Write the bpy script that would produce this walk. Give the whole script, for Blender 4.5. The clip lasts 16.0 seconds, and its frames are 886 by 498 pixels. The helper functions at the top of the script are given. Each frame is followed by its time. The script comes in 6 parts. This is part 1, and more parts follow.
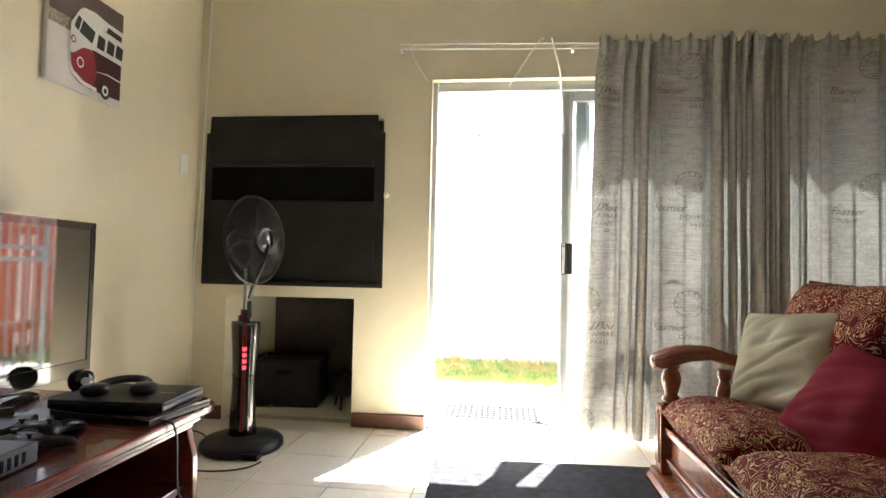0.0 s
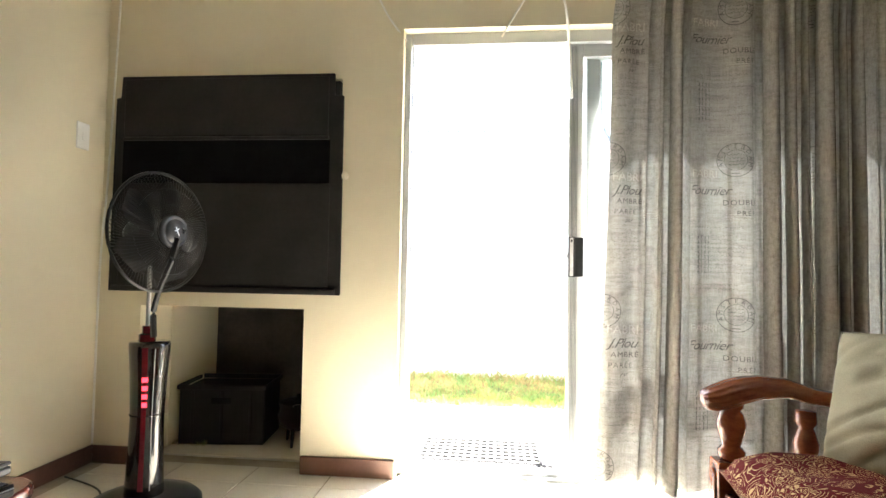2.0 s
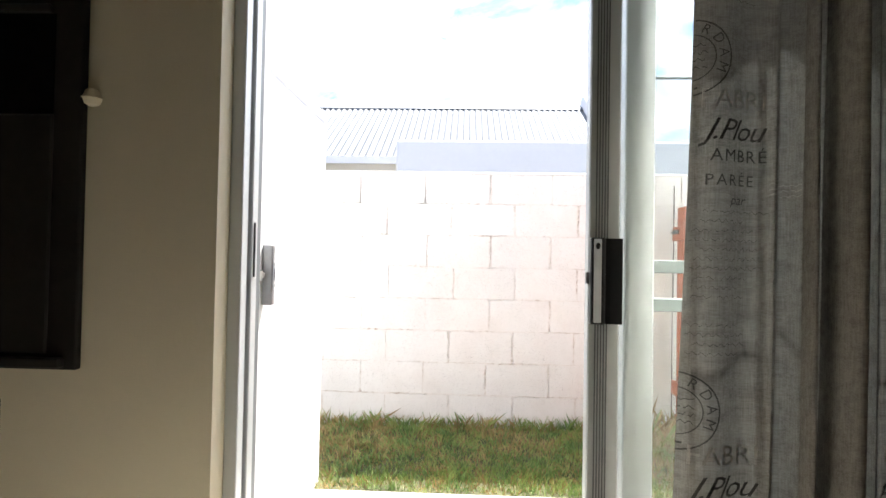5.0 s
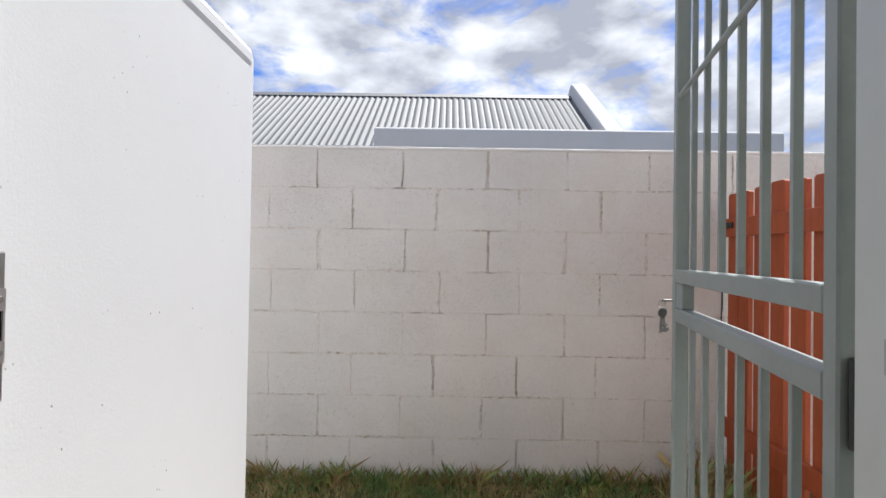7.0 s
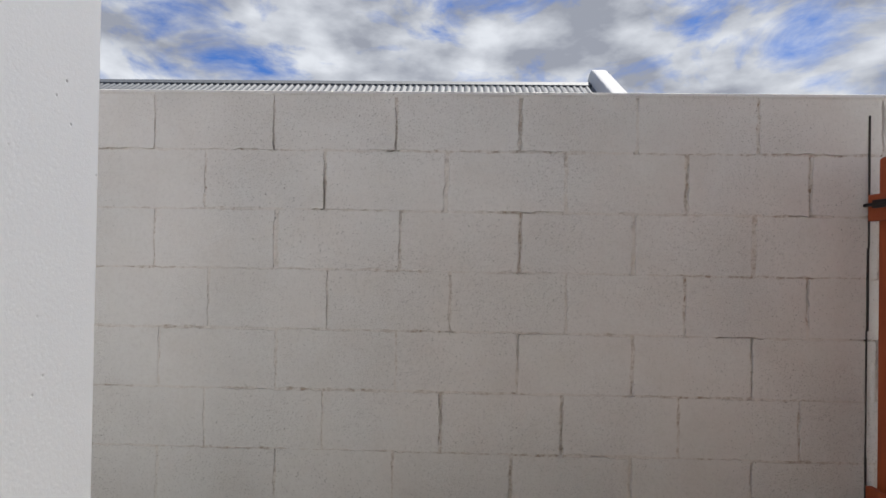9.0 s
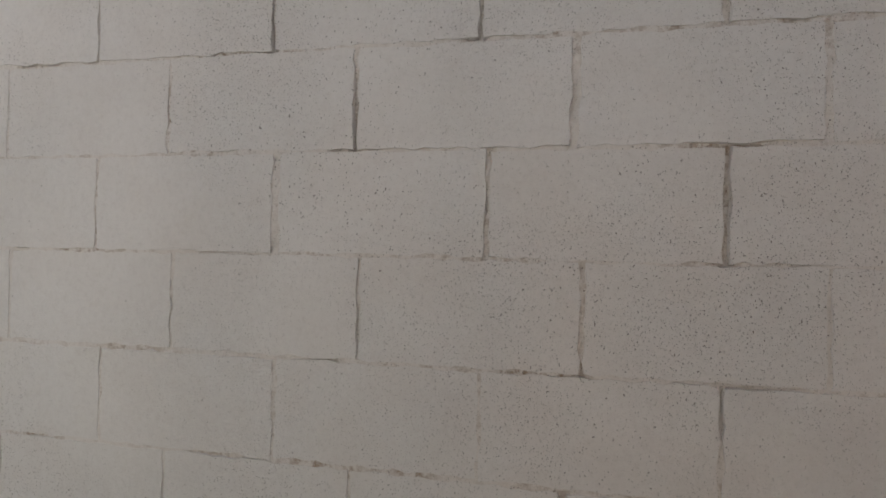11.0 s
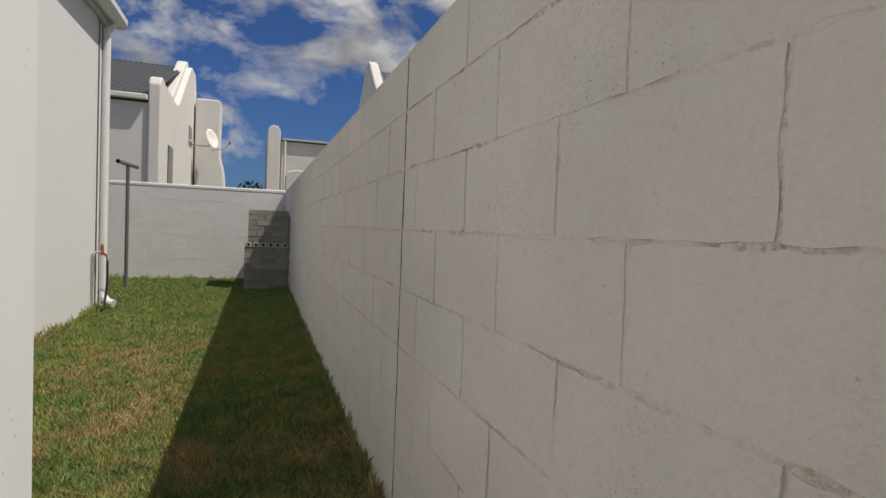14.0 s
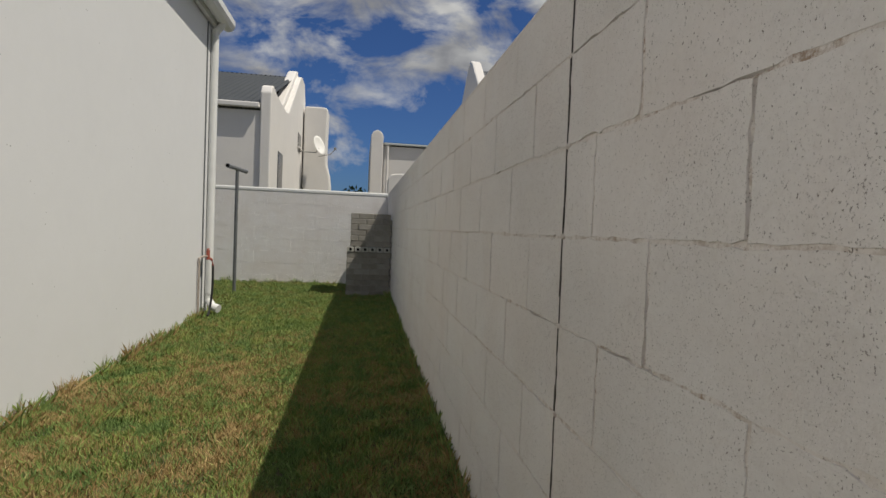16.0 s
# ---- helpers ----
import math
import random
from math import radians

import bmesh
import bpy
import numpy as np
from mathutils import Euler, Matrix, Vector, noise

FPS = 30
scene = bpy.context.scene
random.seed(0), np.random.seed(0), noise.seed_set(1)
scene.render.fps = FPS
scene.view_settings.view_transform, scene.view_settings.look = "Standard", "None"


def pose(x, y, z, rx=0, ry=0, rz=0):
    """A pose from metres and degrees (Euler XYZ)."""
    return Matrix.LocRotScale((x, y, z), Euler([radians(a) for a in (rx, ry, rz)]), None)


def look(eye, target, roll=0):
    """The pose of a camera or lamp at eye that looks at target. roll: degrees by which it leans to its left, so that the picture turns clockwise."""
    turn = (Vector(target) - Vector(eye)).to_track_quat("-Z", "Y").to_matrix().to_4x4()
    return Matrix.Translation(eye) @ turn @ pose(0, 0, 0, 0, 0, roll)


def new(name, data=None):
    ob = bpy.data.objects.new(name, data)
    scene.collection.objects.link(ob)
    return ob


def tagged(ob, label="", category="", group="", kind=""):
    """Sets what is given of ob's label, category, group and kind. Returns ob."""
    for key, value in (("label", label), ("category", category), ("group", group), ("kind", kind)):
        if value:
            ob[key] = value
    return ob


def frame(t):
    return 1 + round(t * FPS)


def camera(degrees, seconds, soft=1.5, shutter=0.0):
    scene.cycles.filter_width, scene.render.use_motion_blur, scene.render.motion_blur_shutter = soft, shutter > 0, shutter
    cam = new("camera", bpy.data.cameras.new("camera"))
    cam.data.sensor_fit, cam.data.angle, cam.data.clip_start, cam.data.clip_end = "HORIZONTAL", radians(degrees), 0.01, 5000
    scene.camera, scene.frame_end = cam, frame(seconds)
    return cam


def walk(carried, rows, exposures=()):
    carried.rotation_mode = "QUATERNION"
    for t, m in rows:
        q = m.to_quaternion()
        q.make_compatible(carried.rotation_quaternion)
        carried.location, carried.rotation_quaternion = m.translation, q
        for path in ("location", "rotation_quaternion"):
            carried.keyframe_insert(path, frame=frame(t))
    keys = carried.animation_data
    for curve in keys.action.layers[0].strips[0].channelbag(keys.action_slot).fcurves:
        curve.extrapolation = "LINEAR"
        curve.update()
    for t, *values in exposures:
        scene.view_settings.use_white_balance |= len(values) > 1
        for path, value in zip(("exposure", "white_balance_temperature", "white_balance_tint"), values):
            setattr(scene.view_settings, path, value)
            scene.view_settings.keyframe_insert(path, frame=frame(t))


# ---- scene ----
cam = camera(79.09, 16.0)
PATH = [
    (0.0, pose(-0.120, -3.107, 0.928, 92.21, -1.20, 6.50)),
    (0.5, pose(-0.109, -2.950, 0.929, 92.23, -1.14, 6.35)),
    (1.0, pose(-0.119, -2.786, 0.927, 92.23, -1.17, 6.38)),
    (1.5, pose(-0.141, -2.607, 0.927, 92.29, -1.14, 5.99)),
    (2.0, pose(-0.127, -2.412, 0.930, 92.40, -1.04, 5.50)),
    (2.5, pose(-0.124, -2.206, 0.934, 92.25, -0.97, 4.94)),
    (3.0, pose(-0.127, -1.971, 0.960, 92.15, -1.03, 4.72)),
    (3.5, pose(-0.084, -1.738, 0.983, 92.11, -1.11, 4.68)),
    (3.7, pose(-0.058, -1.641, 0.991, 92.08, -1.11, 4.68)),
    (5.8, pose(-0.057, -0.739, 1.065, 90.66, -0.95, 0.88)),
    (6.0, pose(-0.067, -0.659, 1.067, 90.64, -0.93, 0.77)),
    (6.5, pose(-0.093, -0.456, 1.075, 90.73, -0.92, 0.75)),
    (7.0, pose(-0.095, -0.270, 1.076, 90.73, -0.87, 0.46)),
    (7.5, pose(-0.083, -0.049, 1.077, 90.58, -0.86, 0.25)),
    (8.0, pose(-0.092, 0.131, 1.079, 90.35, -0.82, 0.34)),
    (8.2, pose(-0.097, 0.203, 1.079, 90.27, -0.82, 0.65)),
    (10.3, pose(-0.112, 1.097, 1.008, 91.10, -1.05, 5.40)),
    (10.5, pose(-0.129, 1.171, 1.006, 91.06, -1.09, 6.74)),
    (11.0, pose(-0.179, 1.357, 1.004, 90.74, -1.28, 11.68)),
    (11.5, pose(-0.260, 1.529, 1.006, 90.60, -1.42, 20.91)),
    (12.0, pose(-0.396, 1.632, 1.013, 90.16, -1.79, 31.06)),
    (12.5, pose(-0.503, 1.693, 1.021, 89.60, -2.19, 41.40)),
    (13.0, pose(-0.597, 1.763, 1.024, 88.93, -2.34, 53.02)),
    (13.5, pose(-0.668, 1.809, 1.014, 88.20, -2.37, 64.25)),
    (14.0, pose(-0.752, 1.852, 1.004, 87.99, -2.32, 70.94)),
    (14.5, pose(-0.898, 1.866, 1.001, 87.92, -2.42, 74.22)),
    (15.0, pose(-1.057, 1.866, 0.999, 87.89, -2.43, 76.64)),
    (15.5, pose(-1.211, 1.872, 1.000, 88.01, -2.40, 78.92)),
    (16.0, pose(-1.387, 1.875, 1.003, 87.99, -2.39, 81.35)),
]
EXPOSURES = [(0.0, 5.0, 6300, 10), (0.6,5.3, 6320, 10), (1.6,5.4, 6320, 10), (2.2, 4.95, 6300, 10), (3.0, 4.42, 6240, 10), (3.7, 3.7, 6260, 10), (5.8, 2.05, 6260, 10), (6.5, 1.5, 6260, 10), (7.2, 1.02, 6260, 10), (8.2, 0.76, 6260, 10),
             (10.3, 0.43, 6500, 9), (11.2, 0.42, 6650, 9), (12.5, 0.26, 6850, 11), (16.0, 0.02, 6900, 8)]

# exposure follows the walk from the dim room into daylight
walk(cam, PATH, EXPOSURES)

# ---- world and sun ----
SUN = Vector((0.37, 0.80, 1.56)).normalized()
world = bpy.data.worlds.new("world")
scene.world = world
world.use_nodes = True
wn, wl = world.node_tree.nodes, world.node_tree.links
wn.clear()
w_out = wn.new("ShaderNodeOutputWorld")
w_bg = wn.new("ShaderNodeBackground")
w_sky = wn.new("ShaderNodeTexSky")
w_sky.sky_type = 'NISHITA'
w_sky.sun_disc = False
w_sky.sun_elevation = math.asin(SUN.z)
w_sky.sun_rotation = math.atan2(SUN.x, SUN.y)
w_sky.ozone_density = 2.5
w_tc = wn.new("ShaderNodeTexCoord")
w_map = wn.new("ShaderNodeMapping")
w_map.inputs["Scale"].default_value = (2.6, 2.6, 5.2)
w_map.inputs["Location"].default_value = (0.35, 0.2, 0.1)
w_n1 = wn.new("ShaderNodeTexNoise")
w_n1.inputs["Scale"].default_value = 2.3
w_n1.inputs["Detail"].default_value = 9.0
w_n1.inputs["Roughness"].default_value = 0.58
w_n1.inputs["Distortion"].default_value = 0.35
w_ramp = wn.new("ShaderNodeValToRGB")
w_ramp.color_ramp.elements[0].position = 0.41
w_ramp.color_ramp.elements[1].position = 0.58
w_n2 = wn.new("ShaderNodeTexNoise")
w_n2.inputs["Scale"].default_value = 3.0
w_n2.inputs["Detail"].default_value = 6.0
w_cr = wn.new("ShaderNodeValToRGB")
w_cr.color_ramp.elements[0].position = 0.36
w_cr.color_ramp.elements[0].color = (2.0, 2.1, 2.4, 1)
w_cr.color_ramp.elements[1].position = 0.66
w_cr.color_ramp.elements[1].color = (4.7, 4.8, 5.0, 1)
w_blue = wn.new("ShaderNodeMixRGB")
w_blue.blend_type = 'MULTIPLY'
w_blue.inputs["Fac"].default_value = 1.0
w_blue.inputs["Color2"].default_value = (0.20, 0.33, 0.58, 1)
w_mix = wn.new("ShaderNodeMixRGB")
wl.new(w_tc.outputs["Generated"], w_map.inputs["Vector"])
wl.new(w_map.outputs["Vector"], w_n1.inputs["Vector"])
wl.new(w_map.outputs["Vector"], w_n2.inputs["Vector"])
w_sep = wn.new("ShaderNodeSeparateXYZ")
wl.new(w_tc.outputs["Generated"], w_sep.inputs["Vector"])
w_bank = wn.new("ShaderNodeMath")
w_bank.operation = 'MULTIPLY_ADD'
w_bank.inputs[1].default_value = 0.085
wl.new(w_sep.outputs["Y"], w_bank.inputs[0])
wl.new(w_n1.outputs["Fac"], w_bank.inputs[2])
w_bank2 = wn.new("ShaderNodeMath")
w_bank2.operation = 'MULTIPLY_ADD'
w_bank2.inputs[1].default_value = 0.035
wl.new(w_sep.outputs["X"], w_bank2.inputs[0])
wl.new(w_bank.outputs["Value"], w_bank2.inputs[2])
w_west = wn.new("ShaderNodeMath")      # clear strip low in the west
w_west.operation = 'MULTIPLY'
w_west.use_clamp = True
w_west.inputs[1].default_value = -1.0
wl.new(w_sep.outputs["X"], w_west.inputs[0])
w_lift = wn.new("ShaderNodeMath")
w_lift.operation = 'MULTIPLY_ADD'
w_lift.inputs[1].default_value = 0.55
w_lift.inputs[2].default_value = -0.18
wl.new(w_sep.outputs["Z"], w_lift.inputs[0])
w_bank3 = wn.new("ShaderNodeMath")
w_bank3.operation = 'MULTIPLY_ADD'
wl.new(w_west.outputs["Value"], w_bank3.inputs[0])
wl.new(w_lift.outputs["Value"], w_bank3.inputs[1])
wl.new(w_bank2.outputs["Value"], w_bank3.inputs[2])
wl.new(w_bank3.outputs["Value"], w_ramp.inputs["Fac"])
wl.new(w_n2.outputs["Fac"], w_cr.inputs["Fac"])
wl.new(w_ramp.outputs["Color"], w_mix.inputs["Fac"])
wl.new(w_sky.outputs["Color"], w_blue.inputs["Color1"])
wl.new(w_blue.outputs["Color"], w_mix.inputs["Color1"])
wl.new(w_cr.outputs["Color"], w_mix.inputs["Color2"])
wl.new(w_mix.outputs["Color"], w_bg.inputs["Color"])
w_bg.inputs["Strength"].default_value = 0.11
wl.new(w_bg.outputs["Background"], w_out.inputs["Surface"])

sun_data = bpy.data.lights.new("sun", 'SUN')
sun_data.energy = 3.6
sun_data.angle = radians(0.55)
sun_data.color = (1.0, 0.95, 0.87)
sun_ob = new("sun", sun_data)
sun_ob.matrix_world = look(SUN * 30, (0, 0, 0))

# ---- materials ----


def mat_base(name):
    m = bpy.data.materials.new(name)
    m.use_nodes = True
    nt = m.node_tree
    b = nt.nodes["Principled BSDF"]
    return m, nt, b


def coords(nt, scale=(1, 1, 1)):
    tc = nt.nodes.new("ShaderNodeTexCoord")
    mp = nt.nodes.new("ShaderNodeMapping")
    mp.inputs["Scale"].default_value = scale
    nt.links.new(tc.outputs["Object"], mp.inputs["Vector"])
    return mp.outputs["Vector"]


def noise_node(nt, vec, scale, detail=4.0, rough=0.5, dist=0.0):
    n = nt.nodes.new("ShaderNodeTexNoise")
    n.inputs["Scale"].default_value = scale
    n.inputs["Detail"].default_value = detail
    n.inputs["Roughness"].default_value = rough
    n.inputs["Distortion"].default_value = dist
    nt.links.new(vec, n.inputs["Vector"])
    return n.outputs["Fac"]


def ramp(nt, fac, stops):
    r = nt.nodes.new("ShaderNodeValToRGB")
    els = r.color_ramp.elements
    while len(els) < len(stops):
        els.new(0.5)
    for e, (p, c) in zip(els, stops):
        e.position = p
        e.color = (*c, 1)
    nt.links.new(fac, r.inputs["Fac"])
    return r.outputs["Color"]


def mixc(nt, fac, a, b, kind='MIX'):
    m = nt.nodes.new("ShaderNodeMixRGB")
    m.blend_type = kind
    for sock, v in ((m.inputs["Fac"], fac), (m.inputs["Color1"], a), (m.inputs["Color2"], b)):
        if isinstance(v, (int, float)):
            sock.default_value = v
        elif isinstance(v, tuple):
            sock.default_value = (*v, 1)
        else:
            nt.links.new(v, sock)
    return m.outputs["Color"]


def bump(nt, b, height, strength, distance):
    n = nt.nodes.new("ShaderNodeBump")
    n.inputs["Strength"].default_value = strength
    n.inputs["Distance"].default_value = distance
    nt.links.new(height, n.inputs["Height"])
    nt.links.new(n.outputs["Normal"], b.inputs["Normal"])


def mathn(nt, op, a, b=None):
    n = nt.nodes.new("ShaderNodeMath")
    n.operation = op
    for i, v in enumerate((a, b)):
        if v is None:
            continue
        if isinstance(v, (int, float)):
            n.inputs[i].default_value = v
        else:
            nt.links.new(v, n.inputs[i])
    return n.outputs[0]


def plain(name, col, rough=0.5, metal=0.0, var=0.12, scale=12.0, bump_d=0.0, bump_scale=200.0, spec=0.5, coat=0.0):
    """A plain surface with two scales of slight colour change and a fine relief."""
    m, nt, b = mat_base(name)
    v = coords(nt)
    n1 = noise_node(nt, v, scale, 4)
    n2 = noise_node(nt, v, scale * 9, 3)
    lo = tuple(max(0.0, c * (1 - var)) for c in col)
    hi = tuple(min(1.0, c * (1 + var)) for c in col)
    c1 = ramp(nt, n1, [(0.3, lo), (0.7, hi)])
    c2 = mixc(nt, 0.25, c1, ramp(nt, n2, [(0.35, lo), (0.65, hi)]))
    nt.links.new(c2, b.inputs["Base Color"])
    b.inputs["Roughness"].default_value = rough
    b.inputs["Metallic"].default_value = metal
    b.inputs["Specular IOR Level"].default_value = spec
    b.inputs["Coat Weight"].default_value = coat
    if bump_d:
        bump(nt, b, noise_node(nt, v, bump_scale, 3), 0.5, bump_d)
    return m


def stucco(name, col, grain=90.0, depth=0.004, pits=True, var=0.05, rough=0.85, pit_scale=26.0, pit_gate=0.60):
    """Painted plaster or block: large soft stains, fine grain, small pits."""
    m, nt, b = mat_base(name)
    v = coords(nt)
    big = noise_node(nt, v, 1.6, 5, 0.6)
    mid = noise_node(nt, v, 14.0, 4)
    fine = noise_node(nt, v, grain, 5, 0.65)
    lo = tuple(c * (1 - 2 * var) for c in col)
    c1 = ramp(nt, big, [(0.3, lo), (0.65, col)])
    c2 = mixc(nt, 0.35, c1, ramp(nt, mid, [(0.3, tuple(c * (1 - var) for c in col)), (0.7, tuple(min(1, c * (1 + var)) for c in col))]))
    h = fine
    if pits:
        vo = nt.nodes.new("ShaderNodeTexVoronoi")
        vo.inputs["Scale"].default_value = pit_scale
        nt.links.new(v, vo.inputs["Vector"])
        near = ramp(nt, vo.outputs["Distance"], [(0.05, (1, 1, 1)), (0.14, (0, 0, 0))])
        gate = ramp(nt, noise_node(nt, v, 7.0, 2), [(pit_gate, (0, 0, 0)), (pit_gate + 0.06, (1, 1, 1))])
        spot = mixc(nt, 1.0, near, gate, 'MULTIPLY')
        c2 = mixc(nt, mathn(nt, 'MULTIPLY', spot, 0.75), c2, tuple(c * 0.25 for c in col))
        h = mathn(nt, 'SUBTRACT', fine, mathn(nt, 'MULTIPLY', spot, 1.2))
    nt.links.new(c2, b.inputs["Base Color"])
    b.inputs["Roughness"].default_value = rough
    bump(nt, b, h, 0.6, depth)
    return m


M_CREAM = stucco("cream_paint", (0.74, 0.67, 0.50), 160.0, 0.0012, False, 0.03, 0.6)
M_CEIL = stucco("ceiling_paint", (0.80, 0.78, 0.72), 160.0, 0.001, False, 0.02, 0.8)
M_WHITE_PLASTER = stucco("white_plaster", (0.745, 0.758, 0.78), 140.0, 0.0006, True, 0.015, 0.85, 42.0, 0.57)
M_HOUSE_PLASTER = stucco("house_plaster", (0.69, 0.70, 0.71), 45.0, 0.0009, True, 0.02)
M_ROUGH_PLASTER = stucco("rough_plaster", (0.78, 0.78, 0.78), 150.0, 0.0012, True, 0.03, 0.85, 75.0, 0.52)
M_BACKWALL = stucco("white_block_paint", (0.76, 0.77, 0.76), 60.0, 0.004, True, 0.04)


def block_paint(name, tone=(1.0, 1.0, 1.0), pitted=1.0, grime=0.0):
    """Thick paint over concrete block: soft beige drift, faint coarse zones, many small pits."""
    m, nt, b = mat_base(name)
    geo = nt.nodes.new("ShaderNodeNewGeometry")
    pos = geo.outputs["Position"]
    big = noise_node(nt, pos, 1.1, 4, 0.55)
    mid = noise_node(nt, pos, 5.0, 5, 0.6)
    fine = noise_node(nt, pos, 150.0, 4, 0.7)
    info = nt.nodes.new("ShaderNodeObjectInfo")
    rnd = info.outputs["Random"]
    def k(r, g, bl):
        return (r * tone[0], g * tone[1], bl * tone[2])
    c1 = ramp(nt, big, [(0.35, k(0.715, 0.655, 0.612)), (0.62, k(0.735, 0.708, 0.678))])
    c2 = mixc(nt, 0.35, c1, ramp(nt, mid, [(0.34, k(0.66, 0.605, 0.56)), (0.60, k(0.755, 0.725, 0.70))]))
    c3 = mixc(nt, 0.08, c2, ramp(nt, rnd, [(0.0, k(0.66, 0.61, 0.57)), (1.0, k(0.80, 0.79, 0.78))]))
    sand = noise_node(nt, pos, 95.0, 5, 0.75)
    c3 = mixc(nt, 1.0, c3, ramp(nt, sand, [(0.30, (0.945, 0.935, 0.925)), (0.48, (1.01, 1.01, 1.01)), (0.70, (1.05, 1.05, 1.05))]), 'MULTIPLY')
    jit = nt.nodes.new("ShaderNodeTexNoise")
    jit.inputs["Scale"].default_value = 230.0
    nt.links.new(pos, jit.inputs["Vector"])
    wob = nt.nodes.new("ShaderNodeVectorMath")
    wob.operation = 'MULTIPLY_ADD'
    nt.links.new(jit.outputs["Color"], wob.inputs[0])
    wob.inputs[1].default_value = (0.003, 0.003, 0.005)
    nt.links.new(pos, wob.inputs[2])
    squash = nt.nodes.new("ShaderNodeVectorMath")
    squash.operation = 'MULTIPLY'
    nt.links.new(wob.outputs["Vector"], squash.inputs[0])
    squash.inputs[1].default_value = (1.0, 1.0, 0.8)
    spots = None
    for scale, rough, lo, gs, g0 in ((130.0, 0.6, 0.69, 2.3, 0.48), (240.0, 0.55, 0.645, 1.5, 0.45), (400.0, 0.5, 0.635, 2.1, 0.43)):
        hole = ramp(nt, noise_node(nt, squash.outputs["Vector"], scale, 3, rough), [(lo, (0, 0, 0)), (lo + 0.05, (1, 1, 1))])
        gate_n = ramp(nt, noise_node(nt, pos, gs, 4), [(g0, (0.03, 0.03, 0.03)), (g0 + 0.12, (1, 1, 1))])
        s1 = mixc(nt, 1.0, hole, gate_n, 'MULTIPLY')
        spots = s1 if spots is None else mixc(nt, 1.0, spots, s1, 'LIGHTEN')
    c4 = mixc(nt, mathn(nt, 'MULTIPLY', spots, 0.92 * pitted), c3, (0.20, 0.17, 0.145))
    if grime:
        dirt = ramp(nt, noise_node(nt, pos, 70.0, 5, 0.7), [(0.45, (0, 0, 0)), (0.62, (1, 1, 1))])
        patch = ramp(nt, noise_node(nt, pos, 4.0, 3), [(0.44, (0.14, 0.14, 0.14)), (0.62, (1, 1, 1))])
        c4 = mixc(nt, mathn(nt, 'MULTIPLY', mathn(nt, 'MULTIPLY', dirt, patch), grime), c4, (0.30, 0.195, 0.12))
    nt.links.new(c4, b.inputs["Base Color"])
    b.inputs["Roughness"].default_value = 0.8
    zone = ramp(nt, noise_node(nt, pos, 2.2, 3), [(0.42, (0.45, 0.45, 0.45)), (0.62, (1.5, 1.5, 1.5))])
    lump = noise_node(nt, pos, 22.0, 3, 0.5)
    grit = mathn(nt, 'MULTIPLY', mathn(nt, 'SUBTRACT', fine, 0.5), zone)
    h = mathn(nt, 'SUBTRACT', mathn(nt, 'ADD', grit, mathn(nt, 'MULTIPLY', lump, 0.35)), mathn(nt, 'MULTIPLY', spots, 0.5 * pitted))
    bump(nt, b, mathn(nt, 'ADD', h, mathn(nt, 'MULTIPLY', sand, 0.3)), 0.7, 0.004)
    return m


M_BLOCK = block_paint("painted_block")
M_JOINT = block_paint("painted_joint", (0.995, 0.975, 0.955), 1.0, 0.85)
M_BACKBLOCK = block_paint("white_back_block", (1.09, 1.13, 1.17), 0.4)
M_DARKGAP = plain("dark_gap", (0.05, 0.04, 0.035), 0.9)


def tile_mat():
    m, nt, b = mat_base("floor_tile")
    v = coords(nt)
    geo = nt.nodes.new("ShaderNodeNewGeometry")
    n1 = noise_node(nt, geo.outputs["Position"], 5.0, 5, 0.6)
    n2 = noise_node(nt, geo.outputs["Position"], 60.0, 4)
    info = nt.nodes.new("ShaderNodeObjectInfo")
    c = ramp(nt, n1, [(0.3, (0.60, 0.55, 0.45)), (0.7, (0.69, 0.65, 0.56))])
    c = mixc(nt, 0.25, c, ramp(nt, n2, [(0.3, (0.55, 0.50, 0.40)), (0.7, (0.72, 0.68, 0.60))]))
    c = mixc(nt, 0.2, c, ramp(nt, info.outputs["Random"], [(0, (0.60, 0.56, 0.47)), (1, (0.70, 0.67, 0.58))]))
    nt.links.new(c, b.inputs["Base Color"])
    b.inputs["Roughness"].default_value = 0.22
    bump(nt, b, n2, 0.15, 0.0006)
    return m


M_TILE = tile_mat()
M_GROUT = plain("grout", (0.30, 0.26, 0.20), 0.9, var=0.2)
M_SKIRT = plain("dark_skirting", (0.13, 0.06, 0.04), 0.4, var=0.25, scale=8)
M_FRAME = plain("grey_aluminium", (0.50, 0.52, 0.52), 0.38, 0.35, 0.04, 5)
M_FRAME_D = plain("aluminium_groove", (0.16, 0.17, 0.175), 0.5, 0.3, 0.05)
M_GATE = plain("grey_gate_paint", (0.215, 0.242, 0.237), 0.42, 0.0, 0.08, 10, 0.0006, 120)
M_BLACK = plain("black_plastic", (0.014, 0.014, 0.015), 0.35, 0.0, 0.25, spec=0.3)
M_BLACK_MATT = plain("black_steel", (0.018, 0.0165, 0.015), 0.6, 0.0, 0.3, 6, 0.0008, 90, 0.22)
# near-black standing in for shade inside openings, slots and holes
M_BLACK_DEEP = plain("black_hollow_shade", (0.005, 0.005, 0.0055), 0.8, 0.0, 0.3, spec=0.05)
M_GLOSS_BLACK = plain("gloss_black", (0.012, 0.012, 0.013), 0.08, 0.0, 0.2, 4, coat=0.6)
